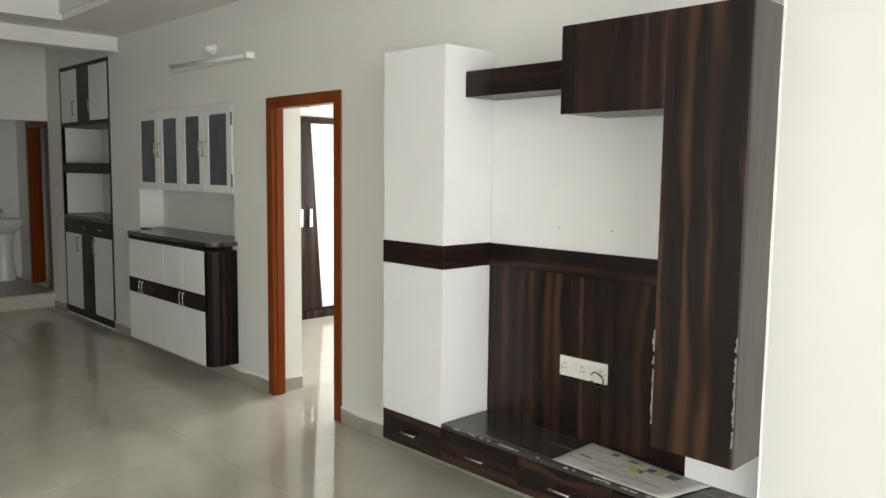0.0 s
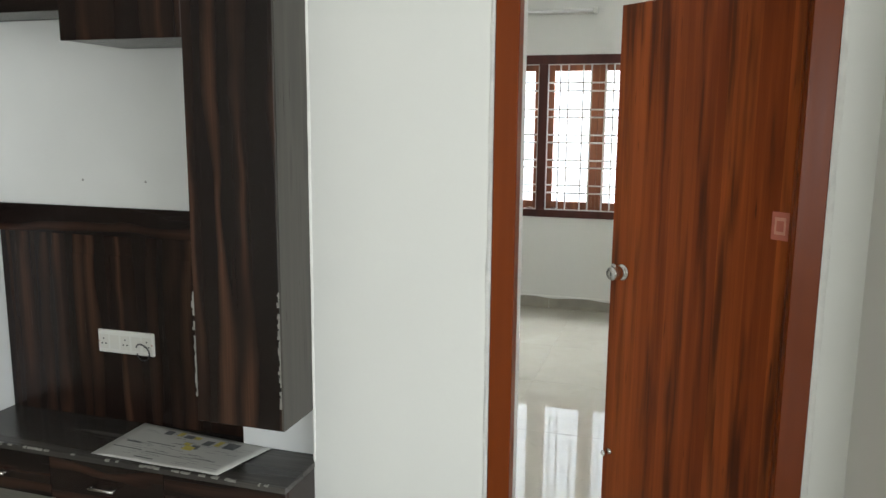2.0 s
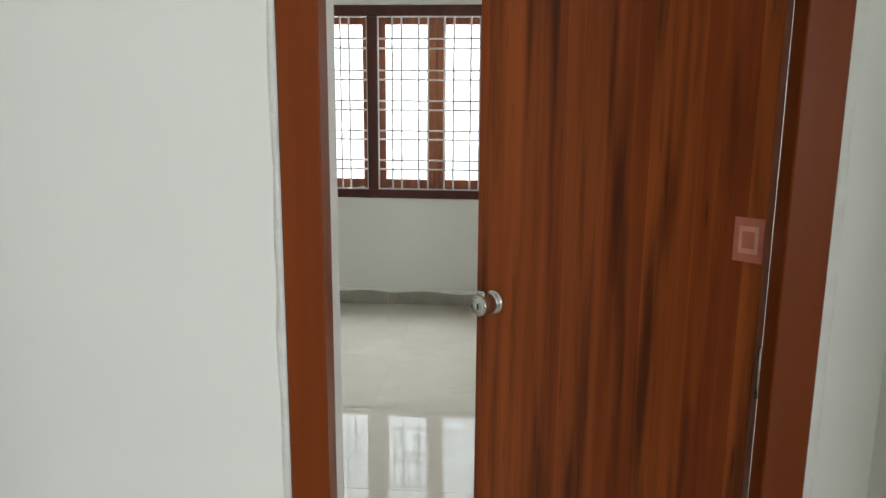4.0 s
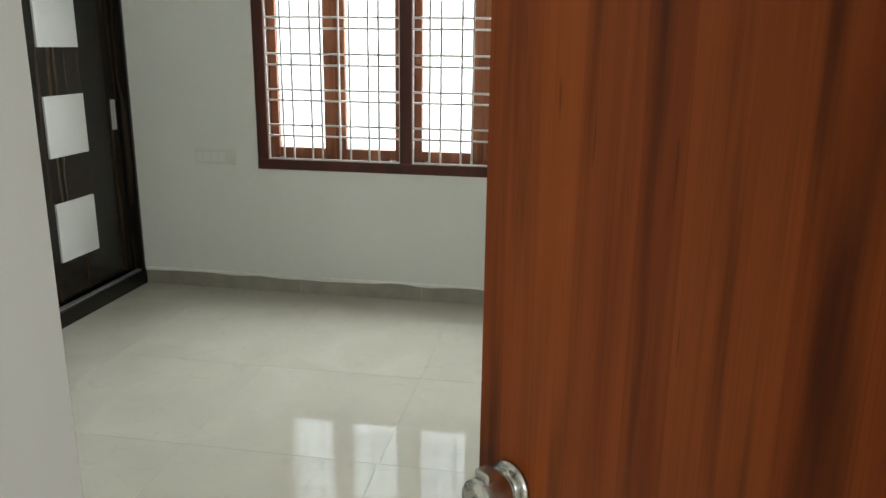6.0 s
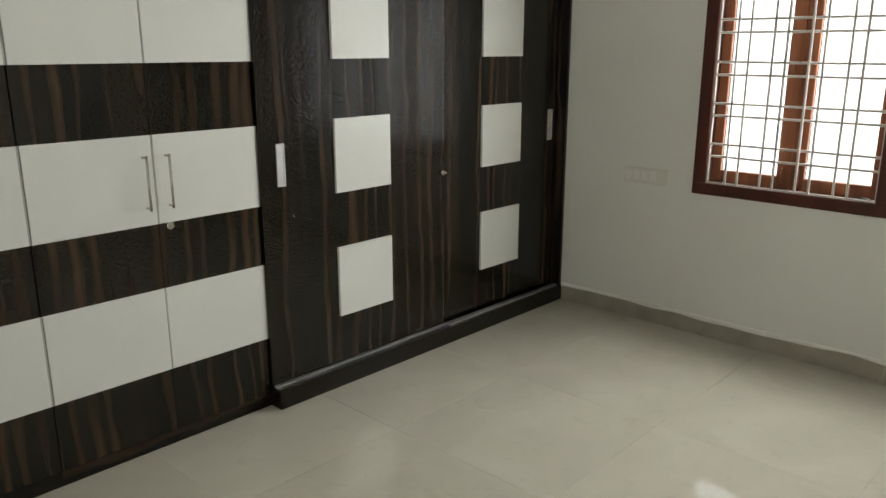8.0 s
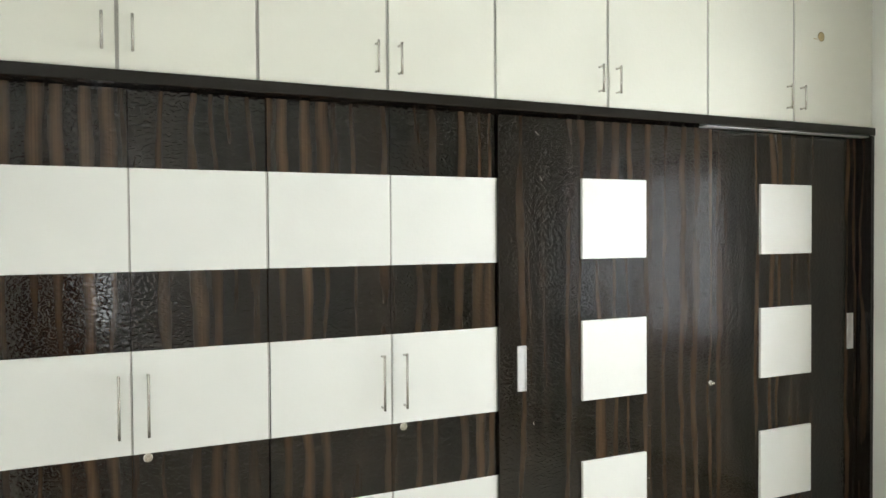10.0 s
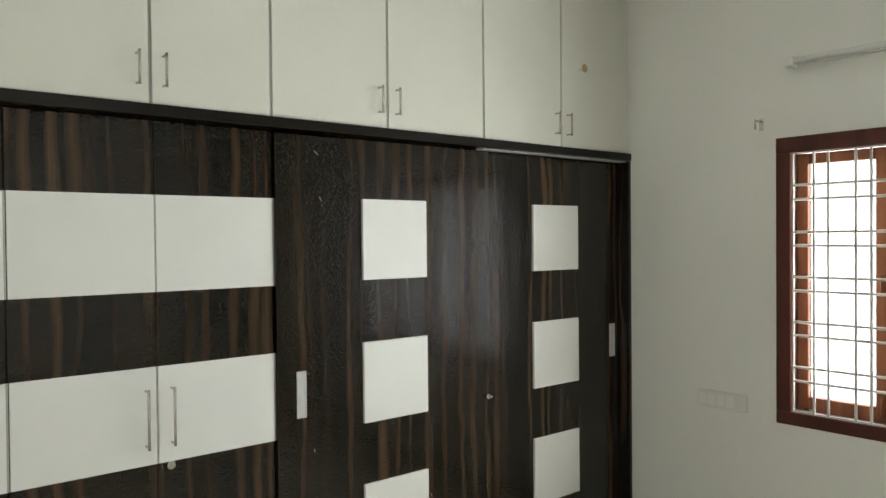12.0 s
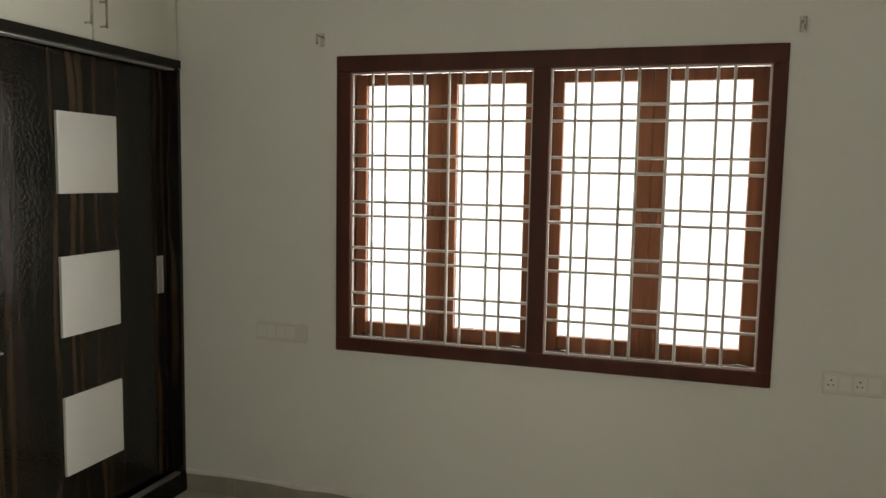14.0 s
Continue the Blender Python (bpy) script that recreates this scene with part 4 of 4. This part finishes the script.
def newspaper():
    t = thing("newspaper", (5.09, 2.68, 0.389), "old printed newspaper sheet lying on the unit", "newspaper")
    bm = bmesh.new()
    n = 14
    c00, c10, c11, c01 = Vector((4.925, 2.395)), Vector((4.938, 2.930)), Vector((5.236, 2.930)), Vector((5.176, 2.330))

    def at(u, v, h):
        p = (c00 * (1 - u) + c10 * u) * (1 - v) + (c01 * (1 - u) + c11 * u) * v
        return Vector((p.x, p.y, 0.3895 + h + 0.003 * (0.5 + 0.5 * noise.noise(Vector((u * 3, v * 3, 0)))) * 1.3))

    top = [[bm.verts.new(at(i / n, j / n, 0.0012)) for j in range(n + 1)] for i in range(n + 1)]
    bot = [[bm.verts.new(at(i / n, j / n, 0)) for j in range(n + 1)] for i in range(n + 1)]
    for i in range(n):
        for j in range(n):
            bm.faces.new((top[i][j], top[i + 1][j], top[i + 1][j + 1], top[i][j + 1])).smooth = True
            bm.faces.new((bot[i][j], bot[i][j + 1], bot[i + 1][j + 1], bot[i + 1][j]))
    for i in range(n):
        bm.faces.new((top[i][0], top[i + 1][0], bot[i + 1][0], bot[i][0]))
        bm.faces.new((top[i][n], top[i + 1][n], bot[i + 1][n], bot[i][n]))
        bm.faces.new((top[0][i], top[0][i + 1], bot[0][i + 1], bot[0][i]))
        bm.faces.new((top[n][i], top[n][i + 1], bot[n][i + 1], bot[n][i]))
    sheet = part("sheet", bm, PAPER, t)

    def bars(rows, mat, label):
        k = bmesh.new()
        for u0, u1, v0, v1 in rows:
            m = 6
            a = [k.verts.new(at(u0 + (u1 - u0) * i / m, v0, 0.0018)) for i in range(m + 1)]
            b = [k.verts.new(at(u0 + (u1 - u0) * i / m, v1, 0.0018)) for i in range(m + 1)]
            for i in range(m):
                k.faces.new((a[i], a[i + 1], b[i + 1], b[i]))
        o = part("print", k, mat, t, label)
        return o

    rnd = random.Random(3)
    rows = [(0.55, 0.70, 0.10, 0.125), (0.72, 0.95, 0.28, 0.30), (0.80, 0.92, 0.45, 0.49), (0.40, 0.68, 0.27, 0.285), (0.15, 0.42, 0.30, 0.312), (0.55, 0.78, 0.52, 0.54)]
    for i in range(60):
        u, v = rnd.uniform(0.05, 0.85), rnd.uniform(0.08, 0.92)
        rows.append((u, u + rnd.uniform(0.05, 0.12), v, v + 0.006))
    bars(rows, INK, "rows of dark print")["kind"] = "stuff"
    for r in ((0.70, 0.76, 0.80, 0.92), (0.53, 0.60, 0.80, 0.90), (0.36, 0.42, 0.70, 0.85), (0.18, 0.27, 0.72, 0.90), (0.40, 0.46, 0.55, 0.66)):
        bars([r], INK, "dark printed picture")
    for r in ((0.48, 0.53, 0.62, 0.90), (0.42, 0.50, 0.50, 0.62), (0.30, 0.34, 0.74, 0.90), (0.62, 0.66, 0.82, 0.94)):
        bars([r], INK_YELLOW, "yellow printed patch")


newspaper()
tube_light("tube_light", (W, 5.89, 2.402), (W, 7.18, 2.428), (-1, 0, 0), "unlit white tube light on the hall wall")
t = thing("ceiling_rose", (W, 6.48, 2.51), "small white plastic lamp holder on the hall wall", "lamp holder")
part("base", lathe(bmesh.new(), (W, 6.48, 2.51), [(0.05, 0), (0.05, 0.02), (0.03, 0.04), (0.022, 0.07), (0.02, 0.075)], 20, Vector((-1, 0, 0))), PLASTIC, t)

# ---- sideboard and crockery cabinet ----


def sideboard():
    x, y0, y1, z0, z1 = 5.03, 6.25, 7.65, 0.14, 1.0
    t = thing("sideboard", (5.15, 6.95, z0), "wall-hung white and dark sideboard with a rounded end", "sideboard")
    part("body", boxes((x + 0.019, W - 0.001, y0, y1, z0, z1)), JET, t)
    end = [(x, y0), (x + 0.008, y0 - 0.03), (x + 0.035, y0 - 0.055), (x + 0.08, y0 - 0.068), (x + 0.15, y0 - 0.072), (W - 0.001, y0 - 0.068), (W - 0.001, y0 - 0.0005)]
    part("rounded_end", slab(bmesh.new(), end, z0 - 0.005, z1), JET, t)
    top = [(x - 0.004, y1 + 0.004), (x - 0.004, y0), (x + 0.004, y0 - 0.033), (x + 0.033, y0 - 0.059), (x + 0.08, y0 - 0.073), (W - 0.001, y0 - 0.076), (W - 0.001, 6.217), (5.478, 6.217), (5.478, 7.948), (W - 0.001, 7.948), (W - 0.001, y1 + 0.004)]
    part("worktop", slab(bmesh.new(), top, 1.036, 1.066), DARK_TOP, t, "dark polished worktop")
    part("neck", boxes((x + 0.001, W - 0.001, y0, y1, z1, 1.0355)), JET, t)
    ys = [y0, y0 + 0.36, y0 + 0.70, y1]
    for za, zb in ((z0, 0.545), (0.675, z1)):
        for i in range(3):
            if za == z0 and i == 1:
                continue
            a, b = ys[i], ys[i + 1]
            if za == z0 and i == 0:
                b = ys[2]
            d = part("door", boxes((x, x + 0.018, a + 0.004, b - 0.004, za, zb), bevel=0.001), WHITE_LAM, t)
    band = part("band", boxes((x + 0.001, x + 0.018, y0, y1, 0.546, 0.674)), JET, t)
    for y in (y0 + 0.31, y0 + 0.37, y1 - 0.27, y1 - 0.33):
        h = bmesh.new()
        rod(h, (x - 0.028, y, 0.56), (x - 0.028, y, 0.66), 0.005)
        for z in (0.565, 0.655):
            rod(h, (x - 0.028, y, z), (x, y, z), 0.0045)
        part("handle", h, STEEL, t, "steel bow handle")


sideboard()


def crockery_cabinet():
    x, y0, y1, z0, z1 = W - 0.012, 6.222, 7.942, 1.422, 2.096
    t = thing("crockery_cabinet", (5.37, 7.08, z0), "white wall cabinet with four smoked-glass doors in a niche", "cabinet")
    part("body", boxes((x + 0.02, 5.478, y0, y1, z0, z1), bevel=0.001), WHITE_LAM, t)
    joints = [y0, 6.663, 7.068, 7.491, y1]
    for i, (a, b) in enumerate(zip(joints, joints[1:])):
        d0, d1 = a + 0.005, b - 0.005
        m = 0.075
        fr = boxes((x, x + 0.019, d0, d0 + m, z0, z1), (x, x + 0.019, d1 - m, d1, z0, z1), (x, x + 0.019, d0 + m, d1 - m, z0, z0 + 0.06), (x, x + 0.019, d0 + m, d1 - m, z1 - 0.075, z1))
        d = part("door", fr, WHITE_LAM, t)
        part("glass_panel", boxes((x + 0.006, x + 0.012, d0 + m, d1 - m, z0 + 0.06, z1 - 0.075)), SMOKED, d, "smoked frosted glass")
        hy = d1 - 0.03 if i in (0, 2) else d0 + 0.03
        if i == 3:
            hy = d0 + 0.03
        h = bmesh.new()
        rod(h, (x - 0.028, hy, 1.70), (x - 0.028, hy, 1.82), 0.005)
        for z in (1.706, 1.814):
            rod(h, (x - 0.028, hy, z), (x, hy, z), 0.0045)
        part("handle", h, STEEL, d, "steel bow handle")
    for z in (1.52, 1.98):
        part("hinge", boxes((x - 0.003, x + 0.002, y0 - 0.004, y0 + 0.008, z - 0.05, z + 0.05)), BLACK, t)


crockery_cabinet()
t = thing("socket_plate", (5.478, 6.55, 1.33), "small grey socket plate inside the niche", "socket")
part("plate", boxes((5.466, 5.478, 6.60, 6.72, 1.33, 1.40), bevel=0.002), IVORY, t)
t = thing("hook", (5.478, 6.46, 1.3), "small steel hook inside the niche", "hook")
k = bmesh.new()
rod(k, (5.478, 6.46, 1.38), (5.44, 6.46, 1.38), 0.006)
rod(k, (5.44, 6.46, 1.39), (5.44, 6.46, 1.32), 0.006)
part("bar", k, STEEL, t)


def tall_unit():
    x, y0, y1 = W - 0.004, 8.603, 9.997
    t = thing("tall_cabinet", (5.45, 9.3, 0.02), "tall dark and white built-in display cabinet with open shelves", "cabinet")
    part("frame", boxes((x, 5.69, y0, y0 + 0.035, 0.022, 2.66), (x, 5.69, y1 - 0.035, y1, 0.022, 2.66), (x, 5.69, y0 + 0.035, y1 - 0.035, 2.625, 2.66), (x, 5.69, y0 + 0.035, y1 - 0.035, 0.022, 0.09)), JET, t)
    part("back", boxes((5.672, 5.69, y0 + 0.035, y1 - 0.035, 0.09, 2.625)), WHITE_LAM, t, "white back panel")
    part("lining", boxes((x + 0.03, 5.67, y0 + 0.0355, y0 + 0.045, 1.10, 2.03)), WHITE_LAM, t)
    part("lining", boxes((x + 0.03, 5.67, y1 - 0.045, y1 - 0.0355, 1.10, 2.03)), WHITE_LAM, t)
    part("shelf", boxes((x, 5.671, y0 + 0.046, y1 - 0.046, 2.035, 2.075)), JET, t)
    part("shelf", boxes((x, 5.671, y0 + 0.046, y1 - 0.046, 1.545, 1.65)), JET, t)
    part("counter", boxes((x - 0.01, 5.671, y0 + 0.0355, y1 - 0.0355, 1.06, 1.095)), DARK_TOP, t)
    part("lower_body", boxes((x + 0.02, 5.671, y0 + 0.0355, y1 - 0.0355, 0.091, 1.059)), JET, t)
    w = (y1 - y0 - 0.07)
    a0 = y0 + 0.036
    cols = ((a0, a0 + w * 0.37, WHITE_LAM), (a0 + w * 0.37, a0 + w * 0.63, JET), (a0 + w * 0.63, a0 + w - 0.002, WHITE_LAM))
    for a, b, m in cols:
        part("drawer", boxes((x, x + 0.019, a + 0.002, b - 0.002, 0.90, 1.058), bevel=0.001), JET, t)
        d = part("door", boxes((x, x + 0.019, a + 0.002, b - 0.002, 0.095, 0.897), bevel=0.001), m, t)
        u = part("door", boxes((x, x + 0.019, a + 0.002, b - 0.002, 2.08, 2.622), bevel=0.001), m, t)
        for o, z0 in ((d, 0.72), (u, 2.14)):
            if m is WHITE_LAM:
                hy = b - 0.05 if a == a0 else a + 0.05
                hy = a + 0.06 if a != a0 else b - 0.06
                h = bmesh.new()
                rod(h, (x - 0.03, hy, z0), (x - 0.03, hy, z0 + 0.15), 0.006)
                for z in (z0 + 0.008, z0 + 0.142):
                    rod(h, (x - 0.03, hy, z), (x, hy, z), 0.005)
                part("handle", h, STEEL, o, "steel bow handle")
        h = bmesh.new()
        c = (a + b) / 2
        rod(h, (x - 0.025, c - 0.05, 0.98), (x - 0.025, c + 0.05, 0.98), 0.005)
        for s in (-0.045, 0.045):
            rod(h, (x - 0.025, c + s, 0.98), (x, c + s, 0.98), 0.0045)
        part("handle", h, STEEL, t, "steel bow handle")


tall_unit()

# ---- wash area ----
structure("step", boxes((2.2, 5.30, 10.40, 12.05, 0.001, 0.164), bevel=0.004), TILE, "raised pale tiled step of the wash area", "step")
structure("wash_floor", boxes((2.2, 5.30, 10.42, 12.05, 0.165, 0.170)), SKIRT, "brown tiled floor of the wash area", "floor")


def wash_basin():
    c = (5.10, 11.74)
    t = thing("wash_basin", (c[0], c[1], 0.17), "white ceramic pedestal wash basin with a tap", "wash basin")
    part("pedestal", lathe(bmesh.new(), (c[0], c[1] + 0.06, 0.17), [(0.135, 0), (0.13, 0.03), (0.115, 0.12), (0.095, 0.35), (0.11, 0.52), (0.135, 0.62)], 24), CERAMIC, t)
    b = lathe(bmesh.new(), (c[0], c[1], 0.77), [(0.11, 0), (0.17, 0.06), (0.205, 0.10), (0.215, 0.17), (0.205, 0.18), (0.18, 0.175), (0.15, 0.10), (0.05, 0.06), (0.02, 0.058)], 32)
    for v in b.verts:
        v.co.y = c[1] + (v.co.y - c[1]) * 0.85
    part("bowl", b, CERAMIC, t)
    k = bmesh.new()
    rod(k, (c[0], c[1] + 0.2, 0.950), (c[0], c[1] + 0.2, 1.060), 0.014, 12)
    rod(k, (c[0], c[1] + 0.2, 1.050), (c[0], c[1] + 0.07, 1.035), 0.010, 12)
    rod(k, (c[0] - 0.03, c[1] + 0.2, 1.070), (c[0] + 0.03, c[1] + 0.2, 1.070), 0.008, 12)
    part("tap", k, STEEL, t, "chrome tap")


wash_basin()

# ---- second bedroom, seen through its doorway ----
t = thing("sliding_wardrobe", (7.4, 8.2, 0), "dark sliding wardrobe with a slanting white panel", "wardrobe")
part("body", boxes((5.56, V - 0.01, 7.96, 8.57, 0, 2.13)), DARK, t)
d = part("door", boxes((5.57, 7.04, 7.925, 7.955, 0.10, 2.12)), DARK, t)
d = part("door", boxes((7.05, 8.3, 7.935, 7.955, 0.10, 2.12)), DARK, t)
bm = bmesh.new()
pts = [(7.11, 2.10), (7.25, 0.11), (7.98, 0.11), (7.98, 2.10)]
lo = [bm.verts.new((x, 7.928, z)) for x, z in pts]
hi = [bm.verts.new((x, 7.936, z)) for x, z in pts]
bm.faces.new(lo)
bm.faces.new(hi[::-1])
for i in range(4):
    bm.faces.new((lo[i], lo[(i + 1) % 4], hi[(i + 1) % 4], hi[i]))
part("panel", bm, WHITE_LAM, d, "slanting white laminate panel")
part("plinth", boxes((5.56, V - 0.01, 7.90, 7.96, 0, 0.09)), DARK, t)
part("rail", boxes((5.56, V - 0.01, 7.90, 7.96, 2.125, 2.17)), DARK, t)
for hx in (6.98, 7.10):
    part("handle", boxes((hx - 0.018, hx + 0.018, 7.915, 7.93, 1.0, 1.19), bevel=0.002), ALU, d, "flush aluminium pull handle")
t = thing("loft_cabinet", (7.4, 8.2, 2.171), "cream laminate loft cabinets over the second wardrobe", "cabinet")
part("body", boxes((5.56, V - 0.01, 7.93, 8.57, 2.171, CB - 0.01)), CREAM_LAM, t)
for hx in (6.95, 7.05):
    bar_handle("handle", hx, 2.25, 2.37, 7.93, t)

# ---- skirting ----


def skirting(name, x0, y0, x1, y1, nx, ny, label, h=0.104, step=0.8):
    """Skirting tiles along a wall; nx, ny points into the room."""
    t = thing(name, ((x0 + x1) / 2, (y0 + y1) / 2, 0), label, "skirting", kind="structure")
    length = math.hypot(x1 - x0, y1 - y0)
    dx, dy = (x1 - x0) / length, (y1 - y0) / length
    s = 0.0
    while s < length - 0.01:
        e = min(length, s + step)
        ax, ay, bx, by = x0 + dx * (s + 0.001), y0 + dy * (s + 0.001), x0 + dx * (e - 0.001), y0 + dy * (e - 0.001)
        xs, ys = sorted((ax, bx, ax + nx * 0.011, bx + nx * 0.011)), sorted((ay, by, ay + ny * 0.011, by + ny * 0.011))
        part("skirting_tile", boxes((xs[0], xs[-1], ys[0], ys[-1], 0.001, h), bevel=0.001), SKIRT, t)
        s = e
    # uneven smear of plaster along the top edge
    bm = bmesh.new()
    n = max(4, int(length / 0.03))
    rows = []
    for i in range(n + 1):
        d = length * i / n
        px, py = x0 + dx * d, y0 + dy * d
        w = 0.011 + 0.003 * noise.noise(Vector((px * 9, py * 9, 1)))
        drop = max(0.0, 0.010 + 0.018 * noise.noise(Vector((px * 4, py * 4, 3))))
        rows.append([bm.verts.new(p) for p in ((px, py, h + 0.010), (px + nx * w * 0.7, py + ny * w * 0.7, h + 0.006), (px + nx * (w + 0.002), py + ny * (w + 0.002), h + 0.001), (px + nx * 0.0125, py + ny * 0.0125, h - drop))])
    for a, b in zip(rows, rows[1:]):
        for j in range(3):
            bm.faces.new((a[j], b[j], b[j + 1], a[j + 1])).smooth = True
    part("plaster_edge", bm, PLASTER, t, "uneven white plaster smear")
    return t


use_plan(False)
skirting("skirting_bedroom", V, SOUTH, V, 3.831, -1, 0, "beige skirting tiles under the bedroom window")
skirting("skirting_bedroom", WB2, 1.42, WB2, 2.12, 1, 0, "beige skirting tiles beside the wardrobe")
skirting("skirting_hall", W2, 1.482, W2, 2.12, -1, 0, "beige skirting tiles beside the bedroom door", h=0.10)
use_plan(True)
skirting("skirting_hall", W, 2.13, W, 4.866, -1, 0, "beige skirting tiles behind the television unit", h=0.10)
skirting("skirting_hall", W, 5.738, W, 8.60, -1, 0, "beige skirting tiles under the sideboard", h=0.10)
skirting("skirting_hall", W, 10.0, W, 10.449, -1, 0, "beige skirting tiles by the step", h=0.10)
skirting("skirting_reveal", 5.346, 5.715, WT, 5.715, 0, -1, "beige skirting tiles in the doorway", h=0.10)
use_plan(False)
skirting("skirting_return", 4.80, 0.410, W2, 0.410, 0, 1, "beige skirting tiles on the return wall", h=0.10)



def bead(name, x, y, z0, z1, nx, ny, label, w=0.012):
    """An uneven upright bead of plaster where a wall meets joinery."""
    bm = bmesh.new()
    n = int((z1 - z0) / 0.025)
    rows = []
    for i in range(n + 1):
        z = z0 + (z1 - z0) * i / n
        a = w * (1 + 0.45 * noise.noise(Vector((x, y * 3, z * 7))))
        d = 0.004 * (1 + 0.6 * noise.noise(Vector((x + 4, y, z * 11))))
        tx, ty = -ny, nx
        rows.append([bm.verts.new(p) for p in ((x - tx * a, y - ty * a, z), (x + nx * d - tx * a * 0.4, y + ny * d - ty * a * 0.4, z), (x + nx * d + tx * a * 0.4, y + ny * d + ty * a * 0.4, z), (x + tx * a, y + ty * a, z))])
    for a, b in zip(rows, rows[1:]):
        for j in range(3):
            bm.faces.new((a[j], a[j + 1], b[j + 1], b[j])).smooth = True
    return structure(name, bm, PLASTER, label, "plaster edge")


bead("trim", W2, 1.487, 0.10, 2.12, -1, 0, "uneven plaster bead beside the door frame")
bead("trim", W2, 0.519, 0.10, 2.12, -1, 0, "uneven plaster bead beside the door frame")
bead("trim", W2, 2.118, 0.40, 2.30, -1, 0, "uneven plaster edge beside the television unit", 0.007)
t = thing("junction_plate", (9.0, 3.1, CB), "small white junction plate on the bedroom ceiling", "junction plate")
part("plate", boxes((8.94, 9.06, 3.04, 3.16, CB - 0.018, CB), bevel=0.004), PLASTIC, t)

# ---- floors ----
T = 0.8


def tiled(name, x0, x1, y0, y1, ox, oy, label, whole=True):
    f = structure(name, boxes((x0, x1, y0, y1, -0.06, -0.0015)), GROUT, label, "floor")
    shared = {}
    i0, i1 = math.floor((x0 - ox) / T), math.ceil((x1 - ox) / T)
    j0, j1 = math.floor((y0 - oy) / T), math.ceil((y1 - oy) / T)
    for i in range(i0, i1):
        for j in range(j0, j1):
            a0, a1 = max(x0, ox + i * T), min(x1, ox + (i + 1) * T)
            b0, b1 = max(y0, oy + j * T), min(y1, oy + (j + 1) * T)
            w, d = round(a1 - a0, 4), round(b1 - b0, 4)
            if w < 0.01 or d < 0.01:
                continue
            if (w, d) not in shared:
                g = 0.0006
                shared[w, d] = mesh_of("floor_tile", boxes((g, w - g, g, d - g, -0.012, 0), bevel=0.0006), TILE)
            ob = new("floor_tile", shared[w, d])
            ob.location = (a0, b0, 0)
            ob.parent = f
    return f


tiled("floor_bedroom", 5.30, VO, SOUTH - 0.2, 4.46, 7.5, 1.73, "polished beige vitrified tile floor of the bedroom")
tiled("floor_hall", -0.8, 5.30, -3.25, 10.6, 5.30 - 8 * T, 0.2, "polished beige vitrified tile floor of the hall")
tiled("floor_second_bedroom", 5.30, VO, 4.46, 8.82, 7.5, 1.73, "polished beige vitrified tile floor of the second bedroom")
structure("floor_side_room", boxes((5.30, 7.2, 8.83, 12.4, -0.06, 0), (2.0, 5.3, 10.6, 12.4, -0.06, 0), (5.30, 6.2, -3.25, SOUTH - 0.2, -0.06, 0)), SKIRT, "plain floor of side rooms", "floor")
structure("ground", boxes((-60, 80, -60, 80, -0.2, -0.1)), GROUT, "grey ground outside the building", "ground")
